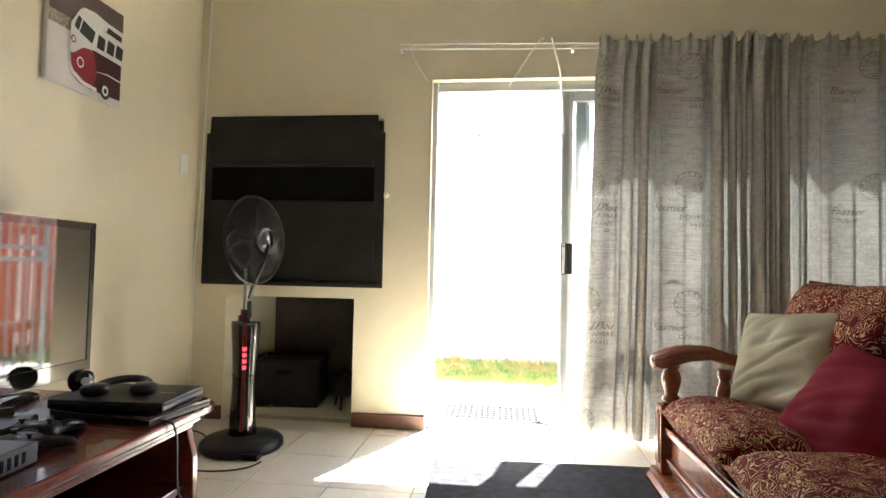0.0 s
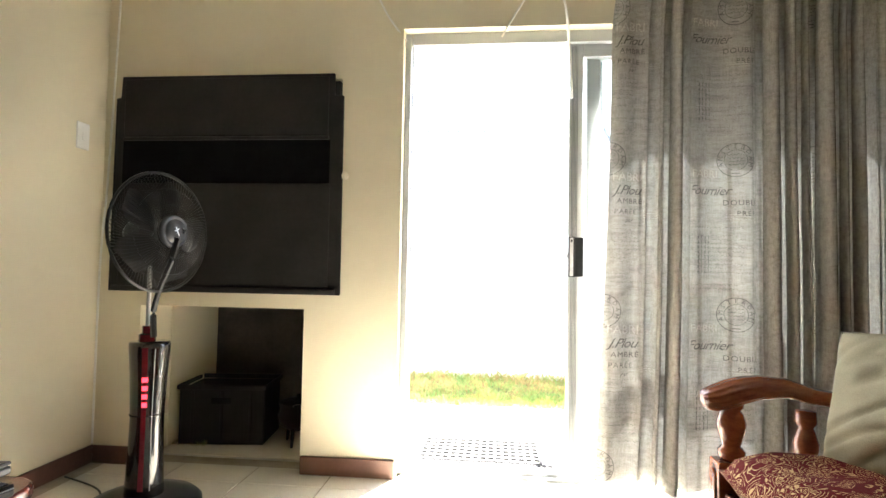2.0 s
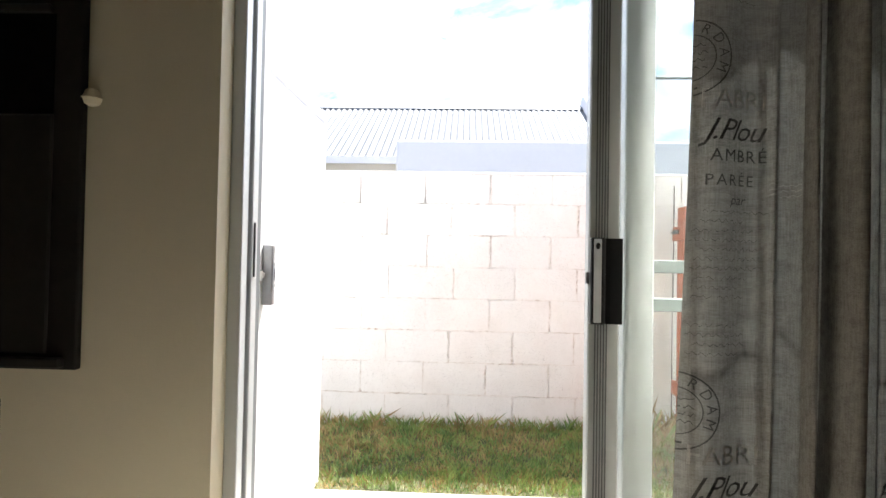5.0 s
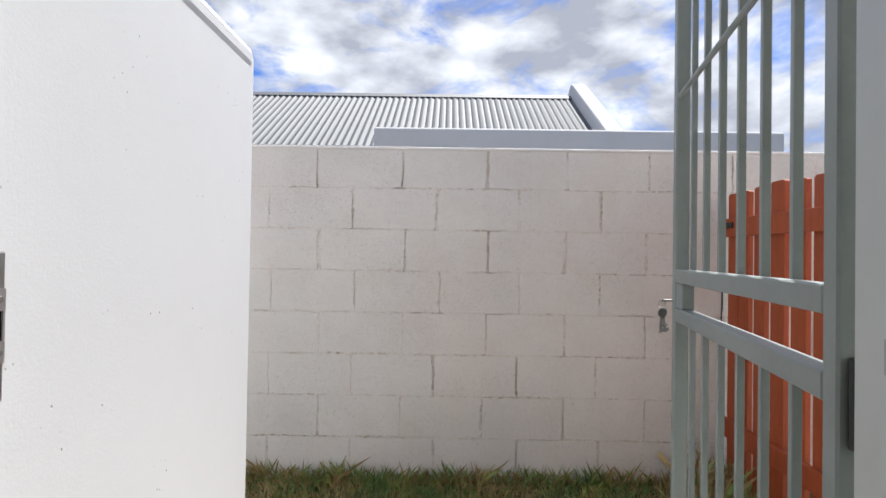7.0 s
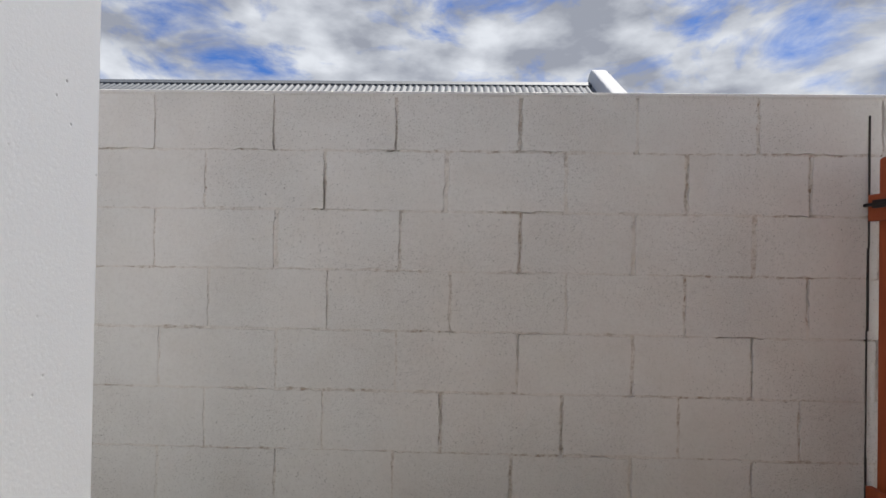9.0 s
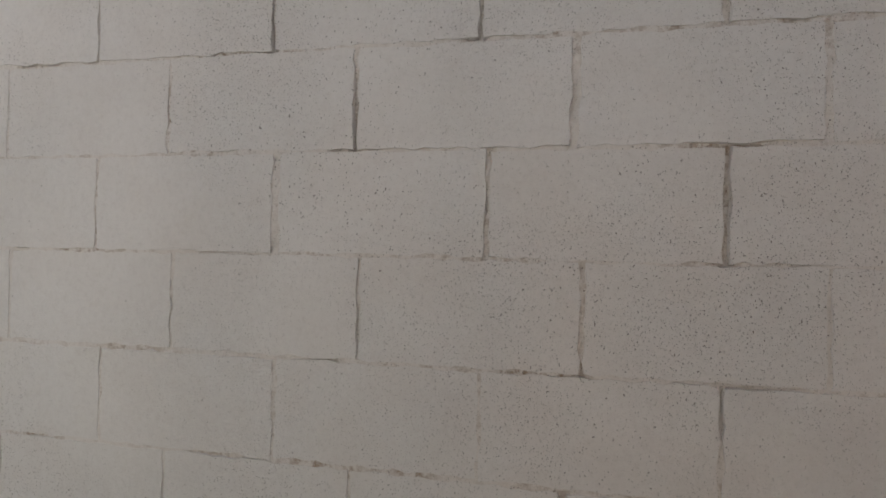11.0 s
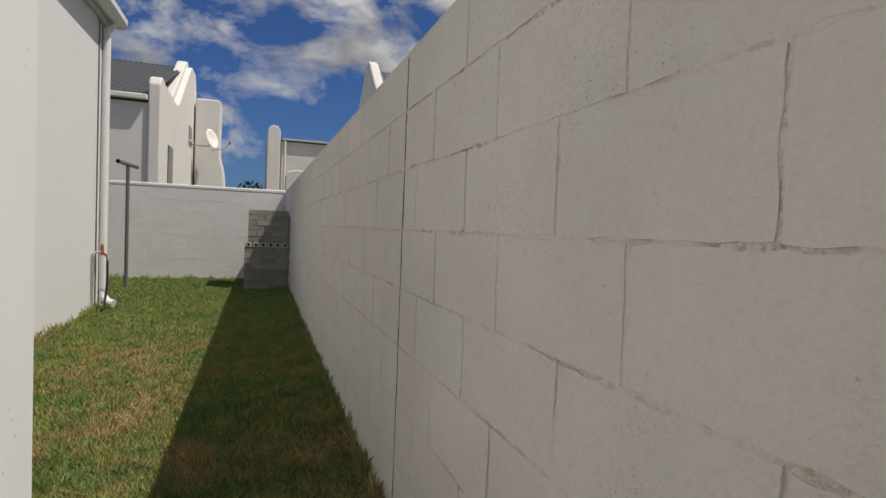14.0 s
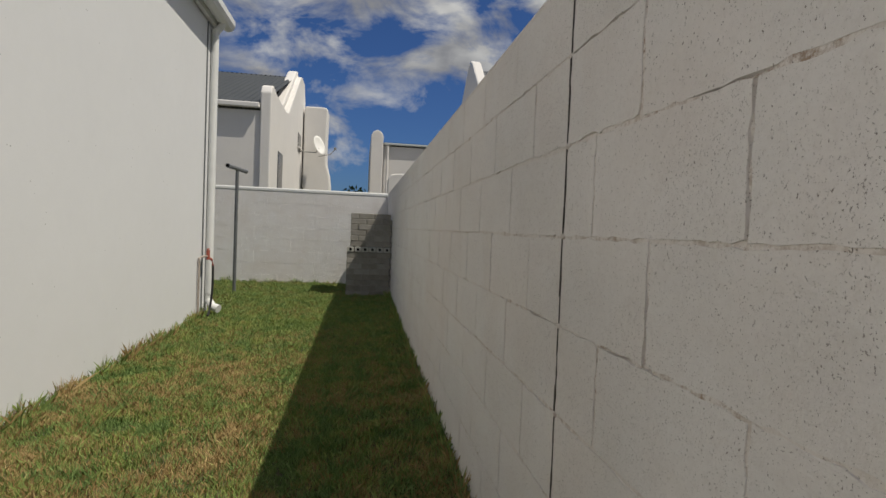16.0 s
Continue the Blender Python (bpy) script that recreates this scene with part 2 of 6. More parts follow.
M_SILVER = plain("silver_plastic", (0.55, 0.56, 0.57), 0.3, 0.7, 0.06)
M_CHROME = plain("chrome", (0.75, 0.75, 0.76), 0.12, 1.0, 0.03)
M_STEEL = plain("worn_steel", (0.36, 0.36, 0.36), 0.42, 0.85, 0.18, 20, 0.0006, 80)
M_RED_GLOSS = plain("red_gloss", (0.09, 0.005, 0.009), 0.12, 0.0, 0.15, 5, coat=0.5)
M_WHITE_PLASTIC = plain("white_plastic", (0.80, 0.79, 0.76), 0.35, 0.0, 0.02)
M_ROD = plain("white_rod", (0.80, 0.78, 0.72), 0.4, 0.0, 0.03)
M_RUG = plain("black_rug", (0.022, 0.022, 0.025), 0.97, 0.0, 0.5, 30, 0.004, 320, spec=0.15)
M_SCREEN = plain("screen", (0.01, 0.011, 0.013), 0.05, 0.0, 0.05, 2, spec=0.9, coat=1.0)
# dark brown that puts the log niche's shade into its wall colour
M_NICHE_SHADE = plain("niche_shade", (0.085, 0.075, 0.062), 0.95, 0.0, 0.35, 5, 0.003, 60)
M_COPPER = plain("red_tap_paint", (0.40, 0.10, 0.07), 0.5, 0.2, 0.25)
M_COPPER_PIPE = plain("aged_pipe", (0.42, 0.36, 0.32), 0.6, 0.2, 0.25)
M_HOSE = plain("black_hose", (0.02, 0.02, 0.02), 0.5)
M_GUTTER = plain("white_gutter", (0.72, 0.73, 0.72), 0.45, 0.0, 0.05)
M_SOIL = plain("soil", (0.085, 0.085, 0.035), 0.95, 0.0, 0.4, 6, 0.01, 60)
M_SLAB = stucco("concrete_slab", (0.50, 0.47, 0.42), 80.0, 0.004, True, 0.08)
M_CEMENT = None


def wood(name, dark, light, rough=0.3, axis_scale=(2, 2, 14), coat=0.0):
    m, nt, b = mat_base(name)
    v = coords(nt, axis_scale)
    n = noise_node(nt, v, 4.0, 6, 0.6, 0.6)
    n2 = noise_node(nt, v, 24.0, 4, 0.6)
    info = nt.nodes.new("ShaderNodeObjectInfo")
    c = ramp(nt, n, [(0.32, dark), (0.68, light)])
    c = mixc(nt, 0.3, c, ramp(nt, n2, [(0.35, dark), (0.65, light)]))
    c = mixc(nt, 0.2, c, ramp(nt, info.outputs["Random"], [(0, dark), (1, light)]))
    nt.links.new(c, b.inputs["Base Color"])
    b.inputs["Roughness"].default_value = rough
    b.inputs["Coat Weight"].default_value = coat
    bump(nt, b, n2, 0.25, 0.001)
    return m


M_MAHOGANY = wood("red_mahogany", (0.10, 0.016, 0.010), (0.22, 0.045, 0.026), 0.22, (14, 2, 14), 0.5)
M_SOFA_WOOD = wood("varnished_oak", (0.13, 0.030, 0.009), (0.27, 0.078, 0.023), 0.25, (3, 14, 14), 0.4)
M_FENCE = wood("orange_stained_pine", (0.28, 0.046, 0.012), (0.43, 0.090, 0.024), 0.6, (9, 9, 1.2))


def floral():
    """Deep red cloth with cream scrolls and flower heads."""
    m, nt, b = mat_base("floral_cloth")
    v = coords(nt)
    warp = nt.nodes.new("ShaderNodeTexNoise")
    warp.inputs["Scale"].default_value = 14.0
    warp.inputs["Detail"].default_value = 1.5
    nt.links.new(v, warp.inputs["Vector"])
    add = nt.nodes.new("ShaderNodeVectorMath")
    add.operation = 'MULTIPLY_ADD'
    nt.links.new(warp.outputs["Color"], add.inputs[0])
    add.inputs[1].default_value = (0.05, 0.05, 0.05)
    nt.links.new(v, add.inputs[2])
    vec = add.outputs["Vector"]
    vo = nt.nodes.new("ShaderNodeTexVoronoi")
    vo.inputs["Scale"].default_value = 17.0
    nt.links.new(vec, vo.inputs["Vector"])
    rings = mathn(nt, 'SINE', mathn(nt, 'MULTIPLY', vo.outputs["Distance"], 44.0))
    scroll = ramp(nt, rings, [(0.77, (0, 0, 0)), (0.88, (1, 1, 1))])
    vo2 = nt.nodes.new("ShaderNodeTexVoronoi")
    vo2.inputs["Scale"].default_value = 44.0
    nt.links.new(vec, vo2.inputs["Vector"])
    leaf = ramp(nt, vo2.outputs["Distance"], [(0.23, (1, 1, 1)), (0.30, (0, 0, 0))])
    leafgate = ramp(nt, noise_node(nt, v, 15.0, 1), [(0.47, (0, 0, 0)), (0.53, (1, 1, 1))])
    leaf = mixc(nt, 1.0, leaf, leafgate, 'MULTIPLY')
    sgate = ramp(nt, noise_node(nt, vec, 24.0, 2), [(0.40, (0, 0, 0)), (0.46, (1, 1, 1))])
    scroll = mixc(nt, 1.0, scroll, sgate, 'MULTIPLY')
    pat = mixc(nt, 1.0, scroll, leaf, 'LIGHTEN')
    off = nt.nodes.new("ShaderNodeVectorMath")
    off.operation = 'SUBTRACT'
    nt.links.new(vec, off.inputs[0])
    nt.links.new(vo.outputs["Position"], off.inputs[1])
    sep = nt.nodes.new("ShaderNodeSeparateXYZ")
    nt.links.new(off.outputs["Vector"], sep.inputs["Vector"])
    ang = mathn(nt, 'ARCTAN2', sep.outputs["Y"], sep.outputs["X"])
    petal = mathn(nt, 'SINE', mathn(nt, 'MULTIPLY', ang, 9.0))
    reach = mathn(nt, 'SUBTRACT', mathn(nt, 'ADD', 0.36, mathn(nt, 'MULTIPLY', petal, 0.05)), vo.outputs["Distance"])
    bloom = ramp(nt, reach, [(0.0, (0, 0, 0)), (0.02, (1, 1, 1))])
    rays = ramp(nt, petal, [(0.45, (0, 0, 0)), (0.60, (1, 1, 1))])
    eye = ramp(nt, vo.outputs["Distance"], [(0.06, (1, 1, 1)), (0.08, (0, 0, 0)), (0.12, (0, 0, 0)), (0.14, (1, 1, 1))])
    head = mixc(nt, 1.0, rays, eye, 'MULTIPLY')
    pat = mixc(nt, bloom, pat, head)
    weave = noise_node(nt, v, 420.0, 2)
    red = ramp(nt, weave, [(0.3, (0.07, 0.0036, 0.005)), (0.7, (0.125, 0.0068, 0.009))])
    cream = ramp(nt, weave, [(0.3, (0.42, 0.28, 0.13)), (0.7, (0.57, 0.41, 0.21))])
    c = mixc(nt, pat, red, cream)
    nt.links.new(c, b.inputs["Base Color"])
    b.inputs["Roughness"].default_value = 0.85
    b.inputs["Specular IOR Level"].default_value = 0.15
    bump(nt, b, mathn(nt, 'ADD', weave, pat), 0.4, 0.0015)
    return m


def cloth(name, col, weave=300.0, var=0.12, rough=0.9):
    m, nt, b = mat_base(name)
    v = coords(nt)
    n1 = noise_node(nt, v, 7.0, 4)
    n2 = noise_node(nt, v, weave, 2)
    c = ramp(nt, n1, [(0.3, tuple(x * (1 - var) for x in col)), (0.7, tuple(x * (1 + var) for x in col))])
    c = mixc(nt, 0.3, c, ramp(nt, n2, [(0.3, tuple(x * 0.7 for x in col)), (0.7, tuple(x * 1.25 for x in col))]))
    nt.links.new(c, b.inputs["Base Color"])
    b.inputs["Roughness"].default_value = rough
    b.inputs["Specular IOR Level"].default_value = 0.15
    bump(nt, b, n2, 0.4, 0.0015)
    return m


def curtain_cloth(name="grey_curtain_linen", tone=1.0, through_part=0.03):
    m = bpy.data.materials.new(name)
    m.use_nodes = True
    nt = m.node_tree
    nt.nodes.clear()
    out = nt.nodes.new("ShaderNodeOutputMaterial")
    v = coords(nt)
    wv = coords(nt, (1, 1, 0.06))
    wh = coords(nt, (0.06, 1, 1))
    t1 = noise_node(nt, wv, 420.0, 2)
    t2 = noise_node(nt, wh, 420.0, 2)
    weave = mathn(nt, 'ADD', t1, t2)
    big = noise_node(nt, v, 3.0, 3)
    streak = noise_node(nt, wh, 60.0, 3, 0.7)
    c = ramp(nt, mathn(nt, 'MULTIPLY', weave, 0.5), [(0.38, (0.29, 0.285, 0.26)), (0.62, (0.57, 0.56, 0.53))])
    c = mixc(nt, 0.35, c, ramp(nt, streak, [(0.35, (0.25, 0.245, 0.225)), (0.62, (0.64, 0.635, 0.61))]))
    c = mixc(nt, 0.2, c, ramp(nt, big, [(0.3, (0.30, 0.285, 0.26)), (0.7, (0.50, 0.485, 0.46))]))
    c = mixc(nt, 1.0, c, (tone, tone, tone), 'MULTIPLY')
    d = nt.nodes.new("ShaderNodeBsdfDiffuse")
    t = nt.nodes.new("ShaderNodeBsdfTranslucent")
    nt.links.new(mixc(nt, 1.0, c, (0.88, 0.85, 0.81), 'MULTIPLY'), d.inputs["Color"])
    nt.links.new(mixc(nt, 1.0, c, (0.93, 0.97, 1.0), 'MULTIPLY'), t.inputs["Color"])
    mx = nt.nodes.new("ShaderNodeMixShader")
    mx.inputs["Fac"].default_value = through_part
    nt.links.new(d.outputs["BSDF"], mx.inputs[1])
    nt.links.new(t.outputs["BSDF"], mx.inputs[2])
    bn = nt.nodes.new("ShaderNodeBump")
    bn.inputs["Strength"].default_value = 0.4
    bn.inputs["Distance"].default_value = 0.001
    nt.links.new(weave, bn.inputs["Height"])
    nt.links.new(bn.outputs["Normal"], d.inputs["Normal"])
    nt.links.new(mx.outputs["Shader"], out.inputs["Surface"])
    return m


M_FLORAL = floral()
M_CURTAIN = curtain_cloth()
M_INK = curtain_cloth("curtain_print", 0.36, 0.05)
M_INK_PALE = curtain_cloth("curtain_print_pale", 1.45, 0.07)
M_CUSHION_BEIGE = cloth("beige_velvet", (0.34, 0.315, 0.22))
M_CUSHION_RED = cloth("dark_red_velvet", (0.15, 0.010, 0.017))


def glass_mat():
    m, nt, b = mat_base("green_glass")
    b.inputs["Base Color"].default_value = (0.87, 0.905, 0.892, 1)
    b.inputs["Roughness"].default_value = 0.0
    b.inputs["Transmission Weight"].default_value = 1.0
    b.inputs["IOR"].default_value = 1.45
    return m


M_GLASS = glass_mat()


def emit_mat(name, col, strength):
    m, nt, b = mat_base(name)
    b.inputs["Base Color"].default_value = (*col, 1)
    b.inputs["Emission Color"].default_value = (*col, 1)
    b.inputs["Emission Strength"].default_value = strength
    return m


M_LED = emit_mat("red_led", (1.0, 0.03, 0.05), 0.16)


def corrugated(name, col, rough=0.45):
    m, nt, b = mat_base(name)
    v = coords(nt)
    n = noise_node(nt, v, 2.0, 4)
    c = ramp(nt, n, [(0.3, tuple(x * 0.85 for x in col)), (0.7, col)])
    nt.links.new(c, b.inputs["Base Color"])
    b.inputs["Roughness"].default_value = rough
    b.inputs["Metallic"].default_value = 0.05
    return m


M_ROOF_BLUE = corrugated("zinc_roof", (0.105, 0.116, 0.13), 0.65)
M_ROOF_DARK = corrugated("charcoal_roof", (0.045, 0.052, 0.058), 0.5)
M_HOUSE_WHITE = stucco("white_house_wall", (0.72, 0.70, 0.68), 40.0, 0.004, False, 0.03)
M_WINDOW_DARK = plain("dark_window", (0.03, 0.035, 0.04), 0.1, 0.0, 0.1)


def grass_mat():
    m, nt, b = mat_base("lawn_blades")
    geo = nt.nodes.new("ShaderNodeNewGeometry")
    pos = geo.outputs["Position"]
    n = noise_node(nt, pos, 1.35, 5, 0.62)
    n2 = noise_node(nt, pos, 6.0, 4, 0.65)
    rnd = geo.outputs["Random Per Island"]
    sep = nt.nodes.new("ShaderNodeSeparateXYZ")
    nt.links.new(pos, sep.inputs["Vector"])
    lush = ramp(nt, mathn(nt, 'MULTIPLY', sep.outputs["X"], -0.1), [(0.48, (0, 0, 0)), (0.66, (1, 1, 1))])
    cool = ramp(nt, rnd, [(0.0, (0.09, 0.155, 0.045)), (0.6, (0.155, 0.24, 0.075)), (1.0, (0.25, 0.34, 0.125))])
    warm = ramp(nt, rnd, [(0.0, (0.135, 0.19, 0.045)), (0.6, (0.23, 0.30, 0.075)), (1.0, (0.36, 0.41, 0.14))])
    green = mixc(nt, ramp(nt, n2, [(0.40, (0, 0, 0)), (0.60, (1, 1, 1))]), cool, warm)
    dry = ramp(nt, rnd, [(0.0, (0.26, 0.17, 0.07)), (1.0, (0.60, 0.46, 0.23))])
    f = mixc(nt, 0.42, ramp(nt, n, [(0.43, (0, 0, 0)), (0.62, (1, 1, 1))]), ramp(nt, n2, [(0.42, (0, 0, 0)), (0.62, (1, 1, 1))]))
    f = mathn(nt, 'MULTIPLY', f, mathn(nt, 'SUBTRACT', 1.0, mathn(nt, 'MULTIPLY', lush, 0.6)))
    f2 = mathn(nt, 'GREATER_THAN', f, mathn(nt, 'ADD', 0.06, mathn(nt, 'MULTIPLY', rnd, 0.86)))
    c = mixc(nt, f2, green, dry)
    nt.links.new(c, b.inputs["Base Color"])
    b.inputs["Roughness"].default_value = 0.7
    b.inputs["Specular IOR Level"].default_value = 0.2
    return m


M_GRASS = grass_mat()


def cement_brick():
    m, nt, b = mat_base("cement_brick")
    v = coords(nt)
    info = nt.nodes.new("ShaderNodeObjectInfo")
    n = noise_node(nt, v, 30.0, 5, 0.65)
    c = ramp(nt, info.outputs["Random"], [(0, (0.22, 0.205, 0.18)), (0.5, (0.30, 0.285, 0.25)), (1, (0.38, 0.36, 0.33))])
    c = mixc(nt, 0.4, c, ramp(nt, n, [(0.3, (0.20, 0.185, 0.16)), (0.7, (0.38, 0.36, 0.33))]))
    nt.links.new(c, b.inputs["Base Color"])
    b.inputs["Roughness"].default_value = 0.95
    bump(nt, b, n, 0.6, 0.004)
    return m


M_CEMENT = cement_brick()

# ---- building helpers ----


def mesh_from(name, bm, material, smooth=False):
    me = bpy.data.meshes.new(name)
    bm.normal_update()
    bm.to_mesh(me)
    bm.free()
    if material:
        me.materials.append(material)
    if smooth:
        for p in me.polygons:
            p.use_smooth = True
    return me


def part(name, bm, material, parent=None, label="", smooth=False):
    ob = new(name, mesh_from(name, bm, material, smooth))
    if parent:
        ob.parent = parent
    if label:
        tagged(ob, label)
    return ob


def thing(name, label, category, at=(0, 0, 0), rz=0.0, group="", kind=""):
    ob = new(name)
    ob.empty_display_size = 0.1
    ob.matrix_basis = pose(*at, 0, 0, rz)
    return tagged(ob, label, category, group, kind)


def b_box(bm, lo, hi, bevel=0.0, m=None, seg=1):
    lo, hi = Vector(lo), Vector(hi)
    r = bmesh.ops.create_cube(bm, size=1.0)
    vs = r["verts"]
    for v in vs:
        v.co = Vector([(lo[i] + hi[i]) / 2 + v.co[i] * (hi[i] - lo[i]) for i in range(3)])
    if bevel:
        es = {e for v in vs for e in v.link_edges}
        out = bmesh.ops.bevel(bm, geom=list(es), offset=bevel, segments=seg, affect='EDGES', profile=0.5)
        vs = list({v for f in out["faces"] for v in f.verts} | {v for v in vs if v.is_valid})
    if m:
        bmesh.ops.transform(bm, matrix=m, verts=vs)
    return vs


def box(lo, hi, bevel=0.0, m=None, seg=1):
    bm = bmesh.new()
    b_box(bm, lo, hi, bevel, m, seg)
    return bm


def boxes(items, bevel=0.0):
    bm = bmesh.new()
    for lo, hi in items:
        b_box(bm, lo, hi, bevel)
    return bm


def b_lathe(bm, profile, segs=24, m=None):
    """profile: (radius, height) from the bottom up, round the z axis."""
    rings = []
    for r, z in profile:
        if r < 1e-6:
            rings.append([bm.verts.new((0, 0, z))])
        else:
            rings.append([bm.verts.new((r * math.cos(2 * math.pi * i / segs), r * math.sin(2 * math.pi * i / segs), z)) for i in range(segs)])
    for a, b in zip(rings, rings[1:]):
        for i in range(segs):
            j = (i + 1) % segs
            if len(a) == 1 and len(b) == 1:
                continue
            if len(a) == 1:
                bm.faces.new((a[0], b[j], b[i]))
            elif len(b) == 1:
                bm.faces.new((a[i], a[j], b[0]))
            else:
                bm.faces.new((a[i], a[j], b[j], b[i]))
    if len(rings[0]) > 1:
        bm.faces.new(list(reversed(rings[0])))
    if len(rings[-1]) > 1:
        bm.faces.new(rings[-1])
    vs = [v for r in rings for v in r]
    if m:
        bmesh.ops.transform(bm, matrix=m, verts=vs)
    return vs


def lathe(profile, segs=24, m=None):
    bm = bmesh.new()
    b_lathe(bm, profile, segs, m)
    return bm


def b_tube(bm, pts, r, segs=8, closed=False):
    pts = [Vector(p) for p in pts]
    n = len(pts)
    rings = []
    up = Vector((0, 0, 1))
    for i, p in enumerate(pts):
        a = pts[(i - 1) % n] if closed or i > 0 else p
        b = pts[(i + 1) % n] if closed or i < n - 1 else p
        t = (b - a).normalized()
        ref = up if abs(t.dot(up)) < 0.95 else Vector((1, 0, 0))
        u = t.cross(ref).normalized()
        w = u.cross(t).normalized()
        rr = r[i] if isinstance(r, (list, tuple)) else r
        rings.append([bm.verts.new(p + rr * (math.cos(2 * math.pi * k / segs) * u + math.sin(2 * math.pi * k / segs) * w)) for k in range(segs)])
    for i in range(n if closed else n - 1):
        a, b = rings[i], rings[(i + 1) % n]
        for k in range(segs):
            j = (k + 1) % segs
            bm.faces.new((a[k], a[j], b[j], b[k]))
    if not closed:
        bm.faces.new(list(reversed(rings[0])))
        bm.faces.new(rings[-1])
    bmesh.ops.recalc_face_normals(bm, faces=bm.faces[:])


def tube(pts, r, segs=8, closed=False):
    bm = bmesh.new()
    b_tube(bm, pts, r, segs, closed)
    return bm


def prism(outline, depth, axis='y', at=0.0, bevel=0.0):
    """An outline of (a, b) drawn out along an axis: y takes (x, z), x takes (y, z), z takes (x, y)."""
    bm = bmesh.new()
    def put(a, b, d):
        return {'y': (a, d, b), 'x': (d, a, b), 'z': (a, b, d)}[axis]
    f = [bm.verts.new(put(a, b, at)) for a, b in outline]
    g = [bm.verts.new(put(a, b, at + depth)) for a, b in outline]
    bm.faces.new(f)
    bm.faces.new(list(reversed(g)))
    n = len(f)
    for i in range(n):
        bm.faces.new((f[i], g[i], g[(i + 1) % n], f[(i + 1) % n]))
    bmesh.ops.recalc_face_normals(bm, faces=bm.faces[:])
    if bevel:
        bmesh.ops.bevel(bm, geom=bm.edges[:], offset=bevel, segments=2, affect='EDGES', profile=0.5)
    return bm


def pillow(w, d, h, n=14, power=2.6, sag=0.0, seed=0, crease=0.0):
    """A stuffed cushion, flat on the ground: w by d, h thick, soft edges and slight creases."""
    bm = bmesh.new()
    def top(i, j, s):
        u, v = i / n * 2 - 1, j / n * 2 - 1
        fall = max(0.0, (1 - abs(u) ** power) * (1 - abs(v) ** power)) ** 0.5
        c = noise.noise(Vector((u * 1.8 + seed, v * 1.8, s))) * 0.10 * h
        if crease:
            r = abs(noise.noise(Vector((u * 1.5 - v * 2.6 + seed, u * 0.35 + v * 0.25, 2.0))))
            c -= crease * h * max(0.0, 0.22 - r) * 2.4 * (0.5 + 0.5 * abs(v))
        pull = 1 - 0.05 * (1 - abs(u)) * abs(v) ** 3 - 0.05 * (1 - abs(v)) * abs(u) ** 3
        return Vector((u * w / 2 * pull, v * d / 2 * pull, h / 2 + s * fall * h / 2 + c * fall - sag * fall * (1 - u * u) * (1 if s > 0 else 0)))
    for s in (1, -1):
        g = [[bm.verts.new(top(i, j, s)) for j in range(n + 1)] for i in range(n + 1)]
        for i in range(n):
            for j in range(n):
                q = (g[i][j], g[i + 1][j], g[i + 1][j + 1], g[i][j + 1])
                bm.faces.new(q if s > 0 else tuple(reversed(q)))
    bmesh.ops.remove_doubles(bm, verts=bm.verts[:], dist=1e-4)
    return bm


def structure(name, bm, material, label="", category=""):
    return tagged(part(name, bm, material), label, category, kind="structure")


# ---- room shell ----
XL, YI, YE = -2.02, 0.0, 0.25          # left wall, inner and outer face of the door wall
OX0, OX1, OZ = -0.56, 2.40, 2.05       # door opening
XR, YB, ZC = 3.4, -5.2, 2.95
NX0, NX1, NZ = -1.80, -1.0, 0.745      # log niche
BX0, BX1, BZ0, BZ1 = -1.93, -0.845, 0.82, 1.82   # opening for the built-in barbecue

wall_n = boxes([
    ((XL - 0.2, YI, 0), (NX0, YE, BZ0)), ((NX1, YI, 0), (OX0, YE, BZ0)), ((NX0, YI, NZ), (NX1, YE, BZ0)),
    ((XL - 0.2, YI, BZ0), (BX0, YE, BZ1)), ((BX1, YI, BZ0), (OX0, YE, BZ1)),
    ((XL - 0.2, YI, BZ1), (OX0, YE, OZ)), ((XL - 0.2, YI, OZ), (4.6, YE, 3.2)), ((OX1, YI, 0), (4.6, YE, OZ)),
])
structure("wall_north", wall_n, M_CREAM, "cream painted plaster wall with patio door opening", "wall")
structure("wall_west", box((XL - 0.2, YB, 0), (XL, YI, ZC)), M_CREAM, "plain cream painted plaster wall", "wall")
structure("wall_east", box((XR, YB, 0), (XR + 0.2, YI, ZC)), M_CREAM, "plain cream painted plaster wall", "wall")
structure("wall_south", box((XL - 0.2, YB - 0.2, 0), (XR + 0.2, YB, ZC)), M_CREAM, "plain cream painted plaster wall", "wall")
structure("ceiling", box((XL - 0.2, YB - 0.2, ZC), (XR + 0.2, YI, ZC + 0.1)), M_CEIL, "white painted flat ceiling", "ceiling")

# ---- chimney mass outside, hollow behind the barbecue and the log niche ----
CX0, CX1, CY1, CZ = -2.01, -0.726, 1.44, 1.70
ND = 0.72
chim = boxes([
    ((CX0, YE, 0), (NX0, CY1, CZ)), ((NX1, YE, 0), (CX1, CY1, CZ)),
    ((NX0, ND, 0), (NX1, CY1, CZ)), ((NX0, YE, NZ), (NX1, ND, BZ0)), ((NX0, YE, BZ1 - 0.25), (NX1, ND, CZ)),
])
bmesh.ops.remove_doubles(chim, verts=chim.verts[:], dist=1e-5)
structure("chimney_wall", chim, M_WHITE_PLASTER, "white painted plaster chimney block with flat rounded top", "wall")
